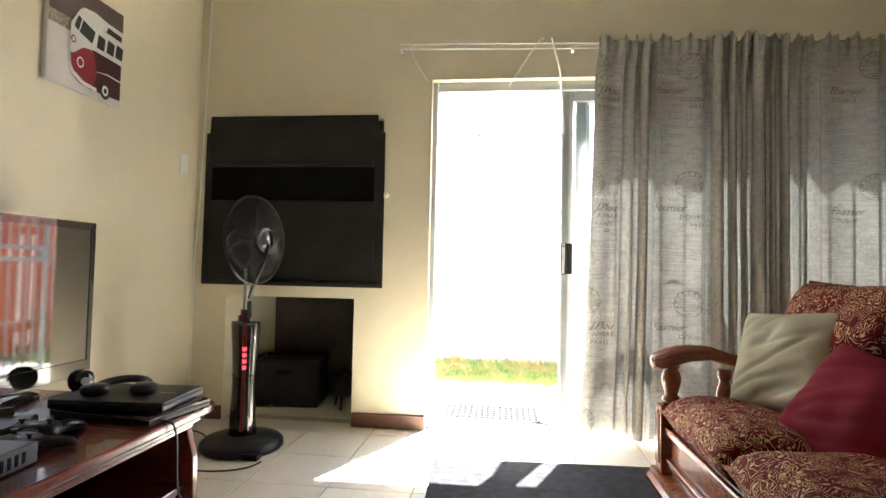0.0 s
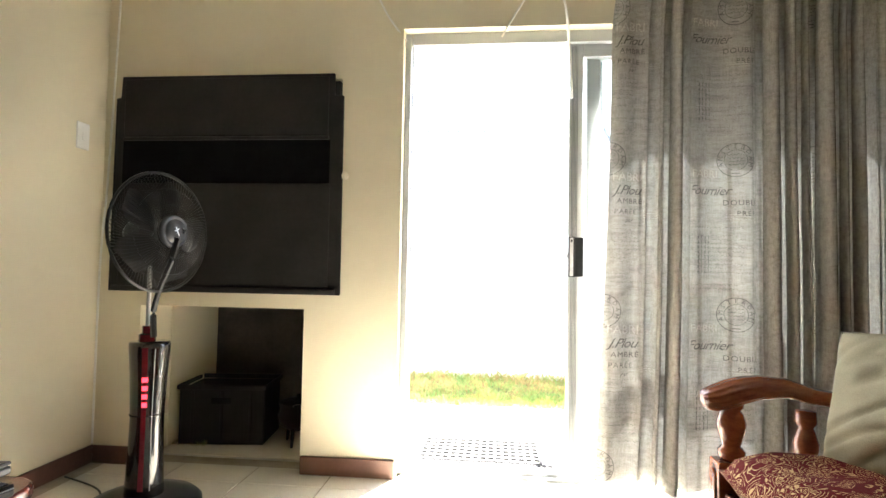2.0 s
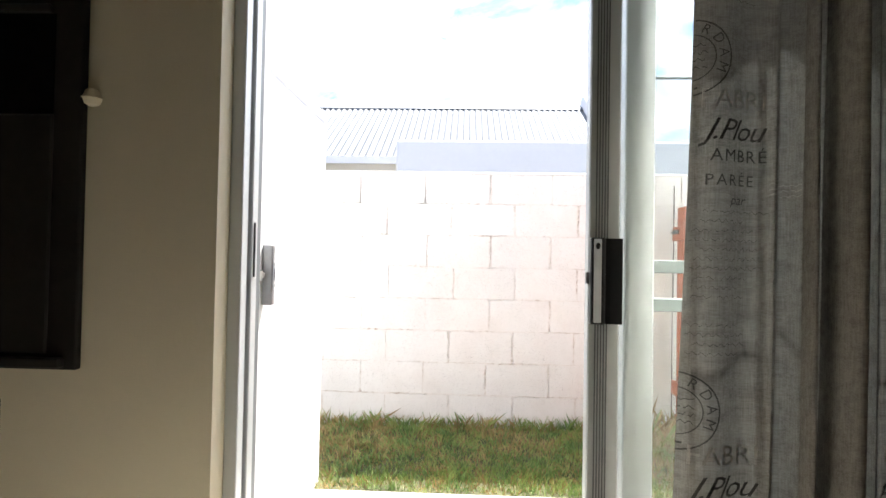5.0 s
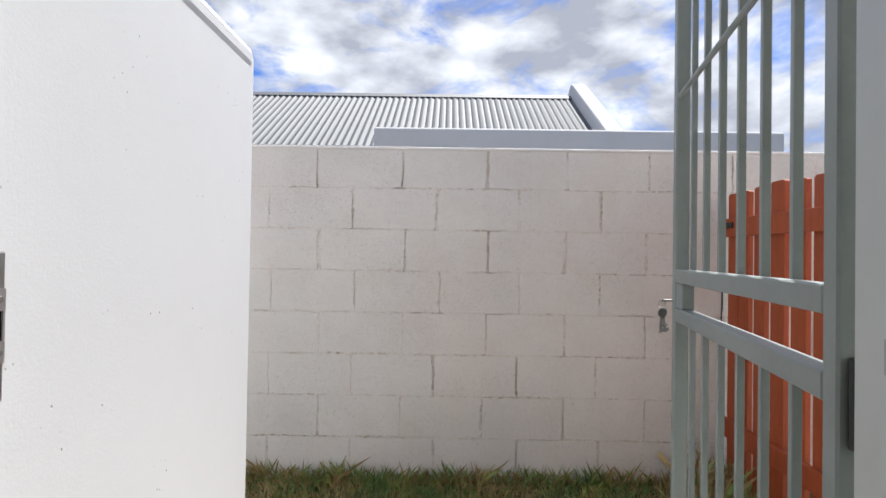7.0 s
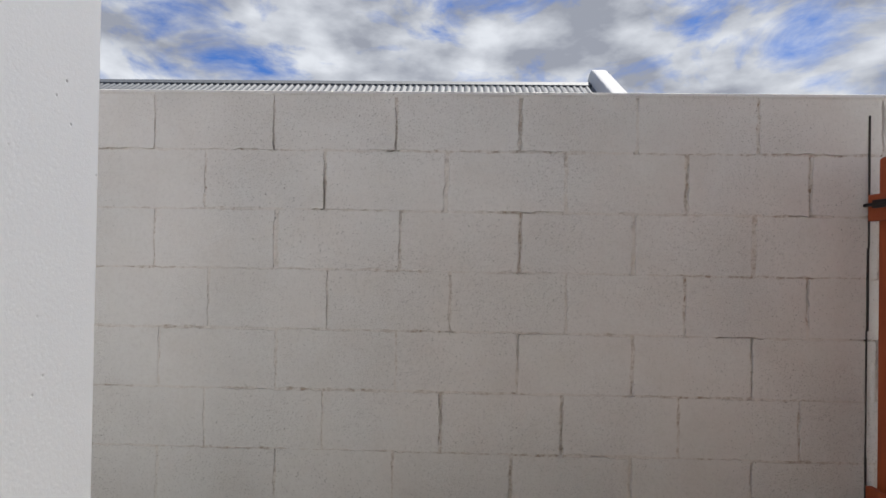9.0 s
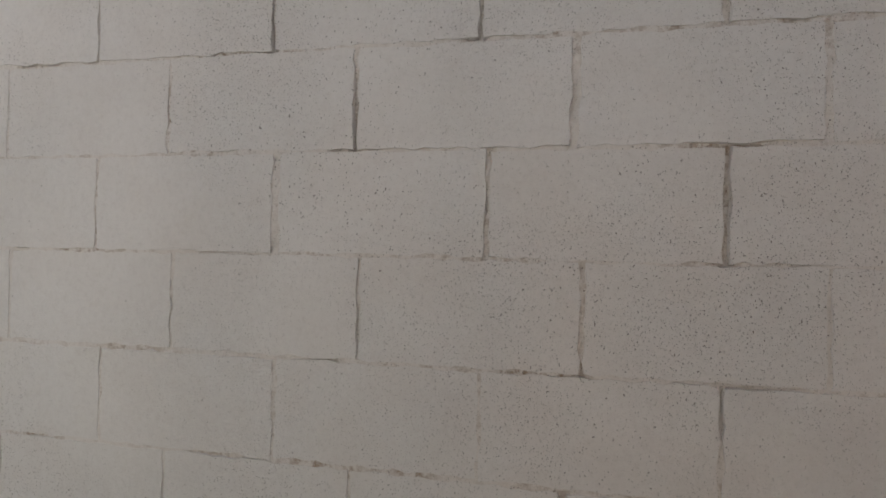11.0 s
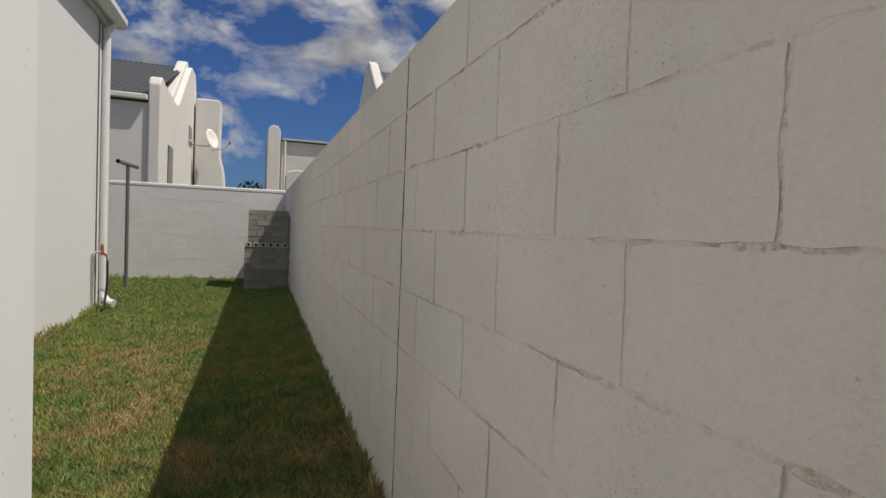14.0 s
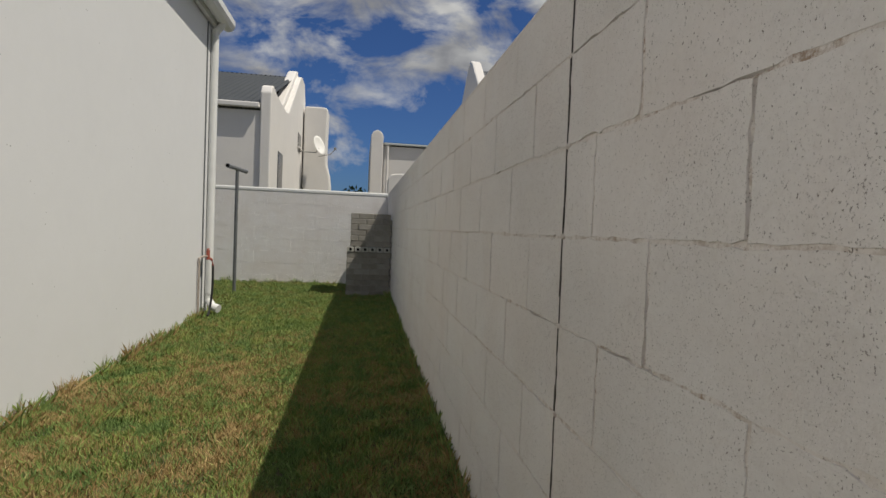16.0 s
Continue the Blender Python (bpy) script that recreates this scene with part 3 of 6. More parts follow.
cap = box((CX0 - 0.004, YE, CZ - 0.05), (CX1 + 0.004, CY1 + 0.004, CZ + 0.035), 0.03, None, 3)
structure("chimney_coping", cap, M_WHITE_PLASTER, "rounded white plaster coping", "coping")
# left side plain cream; back and right painted dark as niche shade
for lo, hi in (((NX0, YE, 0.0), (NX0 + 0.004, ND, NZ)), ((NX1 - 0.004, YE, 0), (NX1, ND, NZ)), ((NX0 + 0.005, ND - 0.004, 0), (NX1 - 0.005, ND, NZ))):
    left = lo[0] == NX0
    structure("niche_lining", box(lo, hi), M_CREAM if left else M_NICHE_SHADE, "cream painted log niche wall" if left else "log niche wall coloured dark for the shade inside", "wall")
# outer skin of the house
skin = boxes([((-7.5, YE - 0.2, -0.1), (XL - 0.2, YE, 3.2)), ((-7.5, -6.0, -0.1), (-7.3, YE - 0.2, 3.2))])
structure("house_wall", skin, M_HOUSE_PLASTER, "smooth white plaster house wall above the lawn", "wall")
patch = boxes([((OX0 - 0.17, YE, 0), (OX0, YE + 0.004, 3.2)), ((OX0, YE, OZ), (4.6, YE + 0.004, 3.2)), ((OX1, YE, 0), (4.6, YE + 0.004, OZ)), ((-2.22, YE, 0), (CX0, YE + 0.004, 3.2)), ((CX0, YE, CZ), (OX0 - 0.17, YE + 0.004, 3.2))])
structure("plaster_skin", patch, M_ROUGH_PLASTER, "rough white exterior plaster", "wall")
for lo, hi in (((OX0, 0.16, 0), (OX0 + 0.004, YE + 0.004, OZ - 0.005)), ((OX1 - 0.004, 0.16, 0), (OX1, YE + 0.004, OZ - 0.005)), ((OX0, 0.16, OZ - 0.004), (OX1, YE + 0.004, OZ))):
    structure("outer_reveal", box(lo, hi), M_ROUGH_PLASTER, "rough white plaster door reveal", "wall")
structure("house_roof", boxes([((-7.7, -6.2, 3.2), (4.8, 0.36, 3.26))]), M_GUTTER, "plain closed eave of the house", "roof")

# skirting boards
structure("baseboard", box((NX1 + 0.004, -0.016, 0.0), (OX0 - 0.004, -0.001, 0.082), 0.003), M_SKIRT, "dark brown wooden skirting board", "skirting")
structure("baseboard", box((XL + 0.016, -0.016, 0.0), (NX0 - 0.004, -0.001, 0.082), 0.003), M_SKIRT, "dark brown wooden skirting board", "skirting")
structure("baseboard", box((XL + 0.001, YB, 0.0), (XL + 0.015, -0.002, 0.082), 0.003), M_SKIRT, "dark brown wooden skirting board", "skirting")

# ---- outdoors: ground, slab, walls ----
structure("ground", box((-320, 1.36, -0.5), (320, 600, -0.005)), M_SOIL, "soil under the lawn", "ground")
structure("ground", box((-320, -400, -0.5), (CX0 - 0.2, 1.36, -0.006)), M_SOIL, "soil under the lawn", "ground")
structure("pavement", box((CX0 - 0.2, 0.16, -0.4), (4.6, 1.36, 0.0), 0.006), M_SLAB, "pale concrete patio slab outside the door", "pavement")
structure("floor_slab", box((XL - 0.2, YB - 0.2, -0.3), (4.6, 0.16, -0.008)), M_GROUT, "floor slab with dark grout", "floor")
structure("niche_floor", box((NX0, 0.16, 0.0), (NX1, ND, 0.004)), M_TILE, "cream tiled niche floor", "floor")

YW, ZT = 2.32, 1.59
XB = -10.8
JX = -2.53
BP, BH, Z2 = 0.40, 0.20, 1.198
# upright joints of the eight courses where the wall is passed closely, top course first
NEAR_JOINTS = [
    (-1.98, -1.566, -1.136, -0.731, -0.317, 0.096, 0.480, 0.873),
    (-2.215, -1.79, -1.368, -0.961, -0.555, -0.147, 0.249, 0.644, 1.043),
    (-2.38, -1.955, -1.535, -1.13, -0.716, -0.299, 0.10, 0.473, 0.863),
    (-2.165, -1.755, -1.348, -0.943, -0.540, -0.130, 0.254, 0.640, 1.037),
    (-2.33, -1.93, -1.51, -1.108, -0.710, -0.307, 0.097, 0.473, 0.860),
    (-2.16, -1.76, -1.36, -0.950, -0.550, -0.155, 0.244, 0.625, 1.014),
    (-2.33, -1.92, -1.51, -1.107, -0.707, -0.313, 0.08, 0.470, 0.86),
    (-2.17, -1.76, -1.36, -0.950, -0.550, -0.150, 0.25, 0.640, 1.03),
]


def course_joints(c):
    """Upright joints of one course: the near ones, carried on evenly both ways."""
    near = list(NEAR_JOINTS[c])
    left = [(-2.97 if c % 2 == 0 else -2.77) - 0.42 * k for k in range(19)]
    right = [near[-1] + BP * k for k in range(1, 13)]
    return sorted([x for x in left if x > XB + 0.05] + near + [x for x in right if x < 5.85] + [JX])


COURSES = [course_joints(c) for c in range(8)]
structure("wall_garden_cap", box((XB, YW - 0.002, ZT - 0.012), (6.0, YW + 0.155, ZT + 0.012), 0.011, None, 2), M_BLOCK, "rounded painted top of the garden wall", "wall")


def mortar_sheet():
    """Rough face behind the blocks: the paint fills the joints unevenly."""
    bm = bmesh.new()
    xs = np.concatenate([np.arange(XB, -4.0, 0.06), np.arange(-4.0, -2.6, 0.025), np.arange(-2.6, 1.3, 0.007), np.arange(1.3, 6.01, 0.2)])
    zs = np.arange(-0.1, ZT, 0.0125)
    grid = []
    upright = [np.array(c) for c in COURSES]
    for x in xs:
        col = []
        hollow = [(0.0065 if x > (-0.8 if k < 3 else -0.25) else 0.0008) if float(np.min(np.abs(c - x))) < 0.011 else 0.0 for k, c in enumerate(upright)]
        for z in zs:
            n = noise.noise(Vector((x * 4.3, 7.0, z * 5.1))) * 0.0065 + noise.noise(Vector((x * 17, 3.0, z * 17))) * 0.003 + noise.noise(Vector((x * 55, 9.0, z * 55))) * 0.0022
            col.append(bm.verts.new((x, YW + 0.0013 + max(0.0, min(0.012, -0.0022 - n * 2.4 + hollow[max(0, min(7, int((Z2 + 0.4 - z) / BH)))])), z)))
        grid.append(col)
    for a, b in zip(grid, grid[1:]):
        for k in range(len(zs) - 1):
            bm.faces.new((a[k], b[k], b[k + 1], a[k + 1]))
    b_box(bm, (XB, YW + 0.02, -0.3), (6.0, YW + 0.15, ZT - 0.01))
    return bm


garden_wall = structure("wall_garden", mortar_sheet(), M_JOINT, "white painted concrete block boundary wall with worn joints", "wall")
rgj = random.Random(5)
slit = []
for c in range(8):
    za, zb = max(0.0, Z2 + 0.2 - BH * c), min(ZT - 0.01, Z2 + 0.4 - BH * c)
    for k in range(3):
        w, sx = rgj.uniform(0.0022, 0.0048), JX + rgj.uniform(-0.0025, 0.0025)
        slit.append(((sx - w, YW - 0.001, za + (zb - za) * k / 3 + (0.006 if k == 0 else 0.0)), (sx + w, YW + 0.012, za + (zb - za) * (k + 1) / 3)))
structure("expansion_joint", boxes(slit), M_DARKGAP, "dark open expansion joint in the wall", "joint")
bead = bmesh.new()
for c in range(7):
    bmesh.ops.create_icosphere(bead, subdivisions=2, radius=0.011, matrix=pose(JX + rgj.uniform(-0.006, 0.006), YW + 0.003, Z2 + 0.2 - BH * c + 0.002) @ Matrix.Diagonal((1.0, 0.7, 0.75, 1)))
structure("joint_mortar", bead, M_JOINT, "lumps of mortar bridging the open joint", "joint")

structure("expansion_joint", boxes([((1.221, YW - 0.003, 0.0), (1.227, YW + 0.012, 0.42)), ((1.2215, YW - 0.003, 0.42), (1.2255, YW + 0.012, 0.83)), ((1.223, YW - 0.003, 0.83), (1.230, YW + 0.012, 1.10)), ((1.2265, YW - 0.003, 1.10), (1.2315, YW + 0.012, 1.53))]), M_DARKGAP, "dark crooked open joint in the wall", "joint")

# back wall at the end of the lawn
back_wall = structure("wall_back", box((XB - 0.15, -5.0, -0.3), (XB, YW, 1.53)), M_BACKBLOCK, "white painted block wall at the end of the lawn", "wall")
structure("wall_back_cap", box((XB - 0.155, -5.0, 1.53), (XB + 0.006, YW - 0.002, 1.60), 0.02, None, 2), M_BACKWALL, "rounded white wall coping", "wall")

# ---- sliding patio door ----
door = thing("sliding_door", "grey aluminium sliding patio door standing open", "door", (0, 0, 0), kind="structure")
fy0, fy1 = 0.056, 0.158
part("jamb", boxes([((OX0, fy0, 0.0), (OX0 + 0.028, 0.09, OZ)), ((OX0, 0.096, 0.0), (OX0 + 0.034, 0.128, OZ)), ((OX0, 0.09, 0), (OX0 + 0.02, 0.096, OZ))], 0.002), M_FRAME, door)
part("jamb_edge", box((OX0, 0.130, 0.0), (OX0 + 0.03, fy1, OZ), 0.002), M_FRAME_D, door, "dark grey outer edge of the jamb")
part("jamb", box((OX1 - 0.035, fy0, 0.0), (OX1, fy1, OZ), 0.003), M_FRAME, door)
part("head", boxes([((OX0 + 0.035, fy0, OZ - 0.055), (OX1 - 0.036, 0.085, OZ)), ((OX0 + 0.035, 0.09, OZ - 0.04), (OX1 - 0.036, fy1, OZ))], 0.002), M_FRAME, door)
part("track", boxes([((OX0 + 0.035, fy0, 0.0), (OX1 - 0.036, fy1, 0.012)), ((OX0 + 0.035, 0.085, 0.012), (OX1 - 0.036, 0.091, 0.028)), ((OX0 + 0.035, 0.13, 0.012), (OX1 - 0.036, 0.136, 0.028))]), M_FRAME, door)
part("keeper", box((OX0 + 0.0341, 0.106, 1.0), (OX0 + 0.0365, 0.112, 1.12)), M_BLACK, door, "black slot of the lock keeper")


def leaf(x0, x1, y, parent, name, grooves=5):
    lf = part(name, boxes([((x0, y - 0.018, 0.03), (x0 + 0.066, y + 0.018, OZ - 0.045)), ((x1 - 0.066, y - 0.018, 0.03), (x1, y + 0.018, OZ - 0.045)),
                           ((x0 + 0.067, y - 0.016, 0.03), (x1 - 0.067, y + 0.016, 0.13)), ((x0 + 0.067, y - 0.016, OZ - 0.11), (x1 - 0.067, y + 0.016, OZ - 0.045))], 0.003), M_FRAME, parent)
    for k in range(grooves):
        part("groove", box((x0 + 0.014 + 0.006 * k, y - 0.0195, 0.04), (x0 + 0.0165 + 0.006 * k, y - 0.0175, OZ - 0.06)), M_FRAME_D, lf)
    pane = part("pane", box((x0 + 0.06, y - 0.003, 0.12), (x1 - 0.06, y + 0.003, OZ - 0.1)), M_GLASS, lf, "greenish glass pane")
    pane.visible_shadow = False
    return lf


slide = leaf(0.205, 1.40, 0.112, door, "sliding_leaf")
leaf(0.290, 1.356, 0.150, door, "fixed_leaf", 0)
leaf(1.358, OX1 - 0.036, 0.150, door, "fixed_leaf", 0)
hx, hz0, hz1 = 0.206, 0.915, 1.098
hd = part("handle", box((hx, 0.076, hz0), (hx + 0.032, 0.094, hz1), 0.004, None, 2), M_BLACK, slide, "black and silver pull handle")
part("plate", box((hx + 0.006, 0.0735, hz0 + 0.004), (hx + 0.022, 0.0755, hz1 - 0.003), 0.001), plain("silver_paint", (0.60, 0.61, 0.62), 0.35, 0.1, 0.05), slide, "silver face plate")
part("grip", prism([(hx + 0.026, 0.094), (hx + 0.026, 0.080), (hx + 0.040, 0.072), (hx + 0.064, 0.070), (hx + 0.066, 0.075), (hx + 0.046, 0.082), (hx + 0.040, 0.094)], hz1 - hz0 - 0.004, 'z', hz0 + 0.002), M_BLACK, slide, "curved black grip")
part("badge", lathe([(0.0, 0.0), (0.0045, 0.0), (0.0045, 0.0006), (0.0, 0.0006)], 16, pose(hx + 0.014, 0.0733, hz1 - 0.018, 90, 0, 0) @ Matrix.Diagonal((1, 1.6, 1, 1))), M_BLACK, slide, "small dark oval mark")
part("thumb_latch", box((hx - 0.008, 0.085, 1.0), (hx - 0.001, 0.093, 1.025), 0.001), M_STEEL, slide)

# lock keeper box welded at the reveal for the security gate
lock = thing("gate_lock_box", "worn grey steel lock keeper fixed to the plaster reveal", "lock", (-0.5555, 0.2365, 0.926))
part("case", box((0.0, 0.0, 0.0), (0.025, 0.020, 0.148), 0.002, None, 2), M_STEEL, lock)
part("strike", boxes([((0.0255, 0.004, 0.038), (0.0275, 0.018, 0.060)), ((0.0255, 0.004, 0.090), (0.0275, 0.018, 0.112)), ((0.0255, 0.004, 0.0605), (0.027, 0.007, 0.0895)), ((0.0255, 0.015, 0.0605), (0.027, 0.018, 0.0895))]), M_SILVER, lock, "screwed strike plate")
part("slot", box((0.0252, 0.0072, 0.0607), (0.0258, 0.0148, 0.0893)), M_BLACK, lock)
for z in (0.049, 0.101):
    part("screw", lathe([(0, 0), (0.0035, 0), (0.003, 0.0012), (0, 0.0014)], 10, pose(0.0276, 0.011, z, 0, 90, 0)), M_STEEL, lock)
part("bracket", boxes([((0.0, -0.020, 0.066), (0.007, -0.0005, 0.080)), ((0.0, -0.026, 0.060), (0.010, -0.0205, 0.084))], 0.0015), M_WHITE_PLASTIC, lock, "paint-spattered anchor lug")

# ---- security gate, opened outwards ----
gate = thing("security_gate", "grey painted steel bar security gate standing open", "gate", (0.317, 0.275, 0.03), math.degrees(math.atan2(1.06 - 0.275, 0.478 - 0.317)))
GW = 0.80


def bar(parent, x, z0, z1, w=0.012, name="bar"):
    return part(name, box((x - w / 2, -w / 2, z0), (x + w / 2, w / 2, z1), 0.001), M_GATE, parent)


part("hinge_stile", box((0.0, -0.016, 0.0), (0.032, 0.016, 2.0), 0.003), M_GATE, gate)
part("lock_stile", box((GW - 0.032, -0.016, 0.0), (GW, 0.016, 2.0), 0.003), M_GATE, gate)
for z, h in ((0.0, 0.032), (0.897, 0.032), (0.990, 0.032), (1.968, 0.032)):
    part("rail", box((0.033, -0.016, z), (GW - 0.033, 0.016, z + h), 0.002), M_GATE, gate)
for z in (0.42, 1.44):
    part("tie_rod", tube([(0.03, 0.009, z), (GW - 0.03, 0.009, z)], 0.006, 8), M_GATE, gate)
for k in range(6):
    x = 0.033 + (GW - 0.066) * (k + 1) / 7
    bar(gate, x, 1.023, 1.967)
    bar(gate, x, 0.033, 0.896)
part("lock_case", box((GW - 0.095, -0.013, 0.930), (GW - 0.033, 0.013, 0.989), 0.002), M_GATE, gate)
part("hinge", lathe([(0, 0), (0.009, 0), (0.009, 0.09), (0, 0.09)], 12, pose(-0.010, 0, 0.86)), M_BLACK, gate, "black hinge barrel")
part("hinge", lathe([(0, 0), (0.009, 0), (0.009, 0.09), (0, 0.09)], 12, pose(-0.010, 0, 1.80)), M_BLACK, gate, "black hinge barrel")

fixed_gate = thing("security_screen", "grey painted steel bar screen fixed outside the glass", "gate", (0.36, 0.275, 0.03))
FW = OX1 - 0.36 - 0.01
part("stile", box((0.0, -0.016, 0.0), (0.032, 0.016, 2.062), 0.003), M_GATE, fixed_gate)
part("stile", box((FW - 0.032, -0.016, 0.0), (FW, 0.016, 2.062), 0.003), M_GATE, fixed_gate)
for z in (0.0, 0.899, 0.992, 1.472, 2.03):
    if z == 1.472:
        part("tie_rod", tube([(0.03, 0.0, z), (FW - 0.03, 0.0, z)], 0.004, 8), M_GATE, fixed_gate)
    else:
        part("rail", box((0.033, -0.014, z), (FW - 0.033, 0.014, z + 0.032), 0.002), M_GATE, fixed_gate)
for k in range(15):
    x = 0.033 + (FW - 0.066) * (k + 1) / 16
    bar(fixed_gate, x, 1.025, 2.029)
    bar(fixed_gate, x, 0.033, 0.898)

keys = thing("key_bunch", "bunch of steel keys hanging from the gate lock", "keys", (0.462, 1.055, 0.975))
kz = pose(0, 0, 0, 0, 0, 0)
part("inserted_key", tube([(0.015, 0, 0.0), (-0.03, -0.006, 0.0)], 0.0028, 8), M_STEEL, keys)
part("ring", tube([(-0.03 + 0.008 * math.cos(a * 0.5236), -0.006, -0.008 + 0.012 * math.sin(a * 0.5236)) for a in range(12)], 0.0011, 6, True), M_CHROME, keys)


def key_mesh(tilt):
    bm = bmesh.new()
    b_lathe(bm, [(0, -0.001), (0.011, -0.001), (0.011, 0.001), (0, 0.001)], 18, pose(0, 0, -0.014, 90, 0, 0))
    b_box(bm, (-0.003, -0.001, -0.062), (0.003, 0.001, -0.024))
    b_box(bm, (0.003, -0.001, -0.060), (0.010, 0.001, -0.052))
    b_box(bm, (0.003, -0.001, -0.048), (0.008, 0.001, -0.043))
    bmesh.ops.transform(bm, matrix=pose(-0.03, -0.007, -0.016, 0, tilt, 12), verts=bm.verts[:])
    return bm


part("key", key_mesh(4), M_STEEL, keys)
part("key", key_mesh(-9), M_STEEL, keys)

# ---- curtain rod and curtain ----
rod = thing("curtain_rod", "thin white double curtain rod on wall brackets", "curtain rod", (0, 0, 0))
RZ = 2.255
part("pole", tube([(-0.755, -0.036, RZ), (2.5, -0.036, RZ - 0.065)], 0.006, 10), M_ROD, rod)
part("pole", tube([(-0.74, -0.018, RZ - 0.022), (2.5, -0.018, RZ - 0.087)], 0.006, 10), M_ROD, rod)
for x in (-0.745, 0.25, 2.4):
    part("bracket", box((x - 0.008, -0.042, RZ - 0.046 - 0.02 * (x + 0.75)), (x + 0.008, -0.001, RZ - 0.028 - 0.02 * (x + 0.75)), 0.002), M_ROD, rod)


def wire(pts, r=0.0045):
    P = [Vector(p) for p in pts]
    out = []
    for i in range(len(P) - 1):
        a, b, c, d = P[max(i - 1, 0)], P[i], P[i + 1], P[min(i + 2, len(P) - 1)]
        for k in range(6):
            t = k / 6
            out.append(0.5 * ((2 * b) + (c - a) * t + (2 * a - 5 * b + 4 * c - d) * t * t + (3 * b - a - 3 * c + d) * t ** 3))
    out.append(P[-1])
    return tube(out, r, 6)


cord = thing("tie_back_cord", "white cord looped from the curtain rod to the door head", "cord", (0, 0, 0))
part("cord", wire([(-0.69, -0.062, RZ), (-0.665, -0.05, RZ - 0.09), (-0.62, -0.02, RZ - 0.17), (-0.55, 0.02, RZ - 0.255)]), M_ROD, cord)
part("cord", wire([(-0.11, 0.02, RZ - 0.245), (-0.03, -0.03, RZ - 0.13), (0.06, -0.06, RZ - 0.01), (0.085, -0.062, RZ)]), M_ROD, cord)
part("cord", wire([(0.13, -0.062, RZ), (0.175, -0.03, RZ - 0.16), (0.20, 0.05, RZ - 0.3), (0.215, 0.06, RZ - 0.52)], 0.006), M_ROD, cord)

CUZ0, CUZ1 = 0.045, 2.262


def curtain_plan():
    """The cloth seen from above: flat single layers between tightly pleated stretches, as points with the length of cloth used so far."""
    pts = []
    def flat_run(x0, x1, wave, n):
        for i in range(n):
            t = i / n
            pts.append((x0 + (x1 - x0) * t, -0.052 + wave * math.sin(t * math.pi * 2.2 + x0 * 7)))
    def pleats(x0, x1, folds, over, deep):
        n = folds * 14
        for i in range(n):
            t = i / n
            a = 2 * math.pi * folds * t
            k = 1 + 0.35 * math.sin(a * 0.37 + x0 * 5)
            fade = min(1, t * folds * 2, (1 - t) * folds * 2)
            pts.append((x0 + (x1 - x0) * t - over * k * fade * math.sin(a), -0.052 - deep * k * fade * math.cos(a * 1.0 + 0.4)))
    flat_run(0.372, 0.525, 0.010, 16)
    pleats(0.525, 0.70, 3, 0.026, 0.034)
    flat_run(0.70, 0.955, 0.012, 22)
    pleats(0.955, 1.44, 7, 0.032, 0.034)
    flat_run(1.44, 1.475, 0.004, 5)
    pleats(1.475, 1.55, 1, 0.030, 0.034)
    flat_run(1.55, 1.84, 0.014, 22)
    pleats(1.84, 2.12, 4, 0.03, 0.034)
    flat_run(2.12, 2.30, 0.012, 12)
    pleats(2.30, 2.48, 3, 0.03, 0.034)
    pts.append((2.48, -0.05))
    s, out = 0.0, []
    for i, p in enumerate(pts):
        if i:
            s += math.hypot(p[0] - pts[i - 1][0], p[1] - pts[i - 1][1])
        out.append((s, *p))
    return np.array(out)


PLAN = curtain_plan()


def cloth_at(s, z):
    """A point of the cloth from its length along the cloth and its height."""
    x = float(np.interp(s, PLAN[:, 0], PLAN[:, 1]))
    y = float(np.interp(s, PLAN[:, 0], PLAN[:, 2]))
    d = (CUZ1 - z) / (CUZ1 - CUZ0)
    left = max(0.0, 1 - (x - 0.37) / 0.5)
    y = -0.052 + (y + 0.052) * (0.75 + 0.45 * min(1, d * 2)) + 0.006 * noise.noise(Vector((s * 3, d * 3, 4.0)))
    y += 0.010 * math.sin(s * 120) * max(0, 1 - d * 18)
    x += left * (-0.012 * d - 0.055 * d * d + 0.018 * math.exp(-((d - 0.02) / 0.05) ** 2)) + 0.006 * noise.noise(Vector((s * 2, d * 4, 9.0))) * d
    return Vector((x, y - 0.022 * max(0.0, 1 - d * 9), z - 0.023 * max(0.0, x + 0.3) * (1 - d)))


def length_at(x):
    """Length of cloth where a flat stretch passes x."""
    i = int(np.argmin(np.abs(PLAN[:, 1] - x)))
    return float(PLAN[i, 0])


def curtain_mesh():
    bm = bmesh.new()
    ss = np.arange(0, PLAN[-1, 0], 0.0055)
    zs = np.concatenate([np.linspace(CUZ0, CUZ1 - 0.15, 34), np.linspace(CUZ1 - 0.13, CUZ1, 8)])
    g = []
    for s in ss:
        col = []
        for i, z in enumerate(zs):
            p = cloth_at(s, z)
            if i == len(zs) - 1:
                p.z += -0.004 + 0.020 * math.sin(s * 47) + 0.011 * math.sin(s * 121)
            if i == 0:
                p.z += 0.012 * math.sin(s * 9) - 0.01 * math.cos(p.x * 9)
            col.append(bm.verts.new(p))
        g.append(col)
    for a, b in zip(g, g[1:]):
        for k in range(len(zs) - 1):
            bm.faces.new((a[k], b[k], b[k + 1], a[k + 1]))
    return bm


curtain = thing("curtain", "grey linen curtain with printed script and postmarks, drawn aside", "curtain", (0, 0, 0))
part("panel", curtain_mesh(), M_CURTAIN, curtain, "", True)


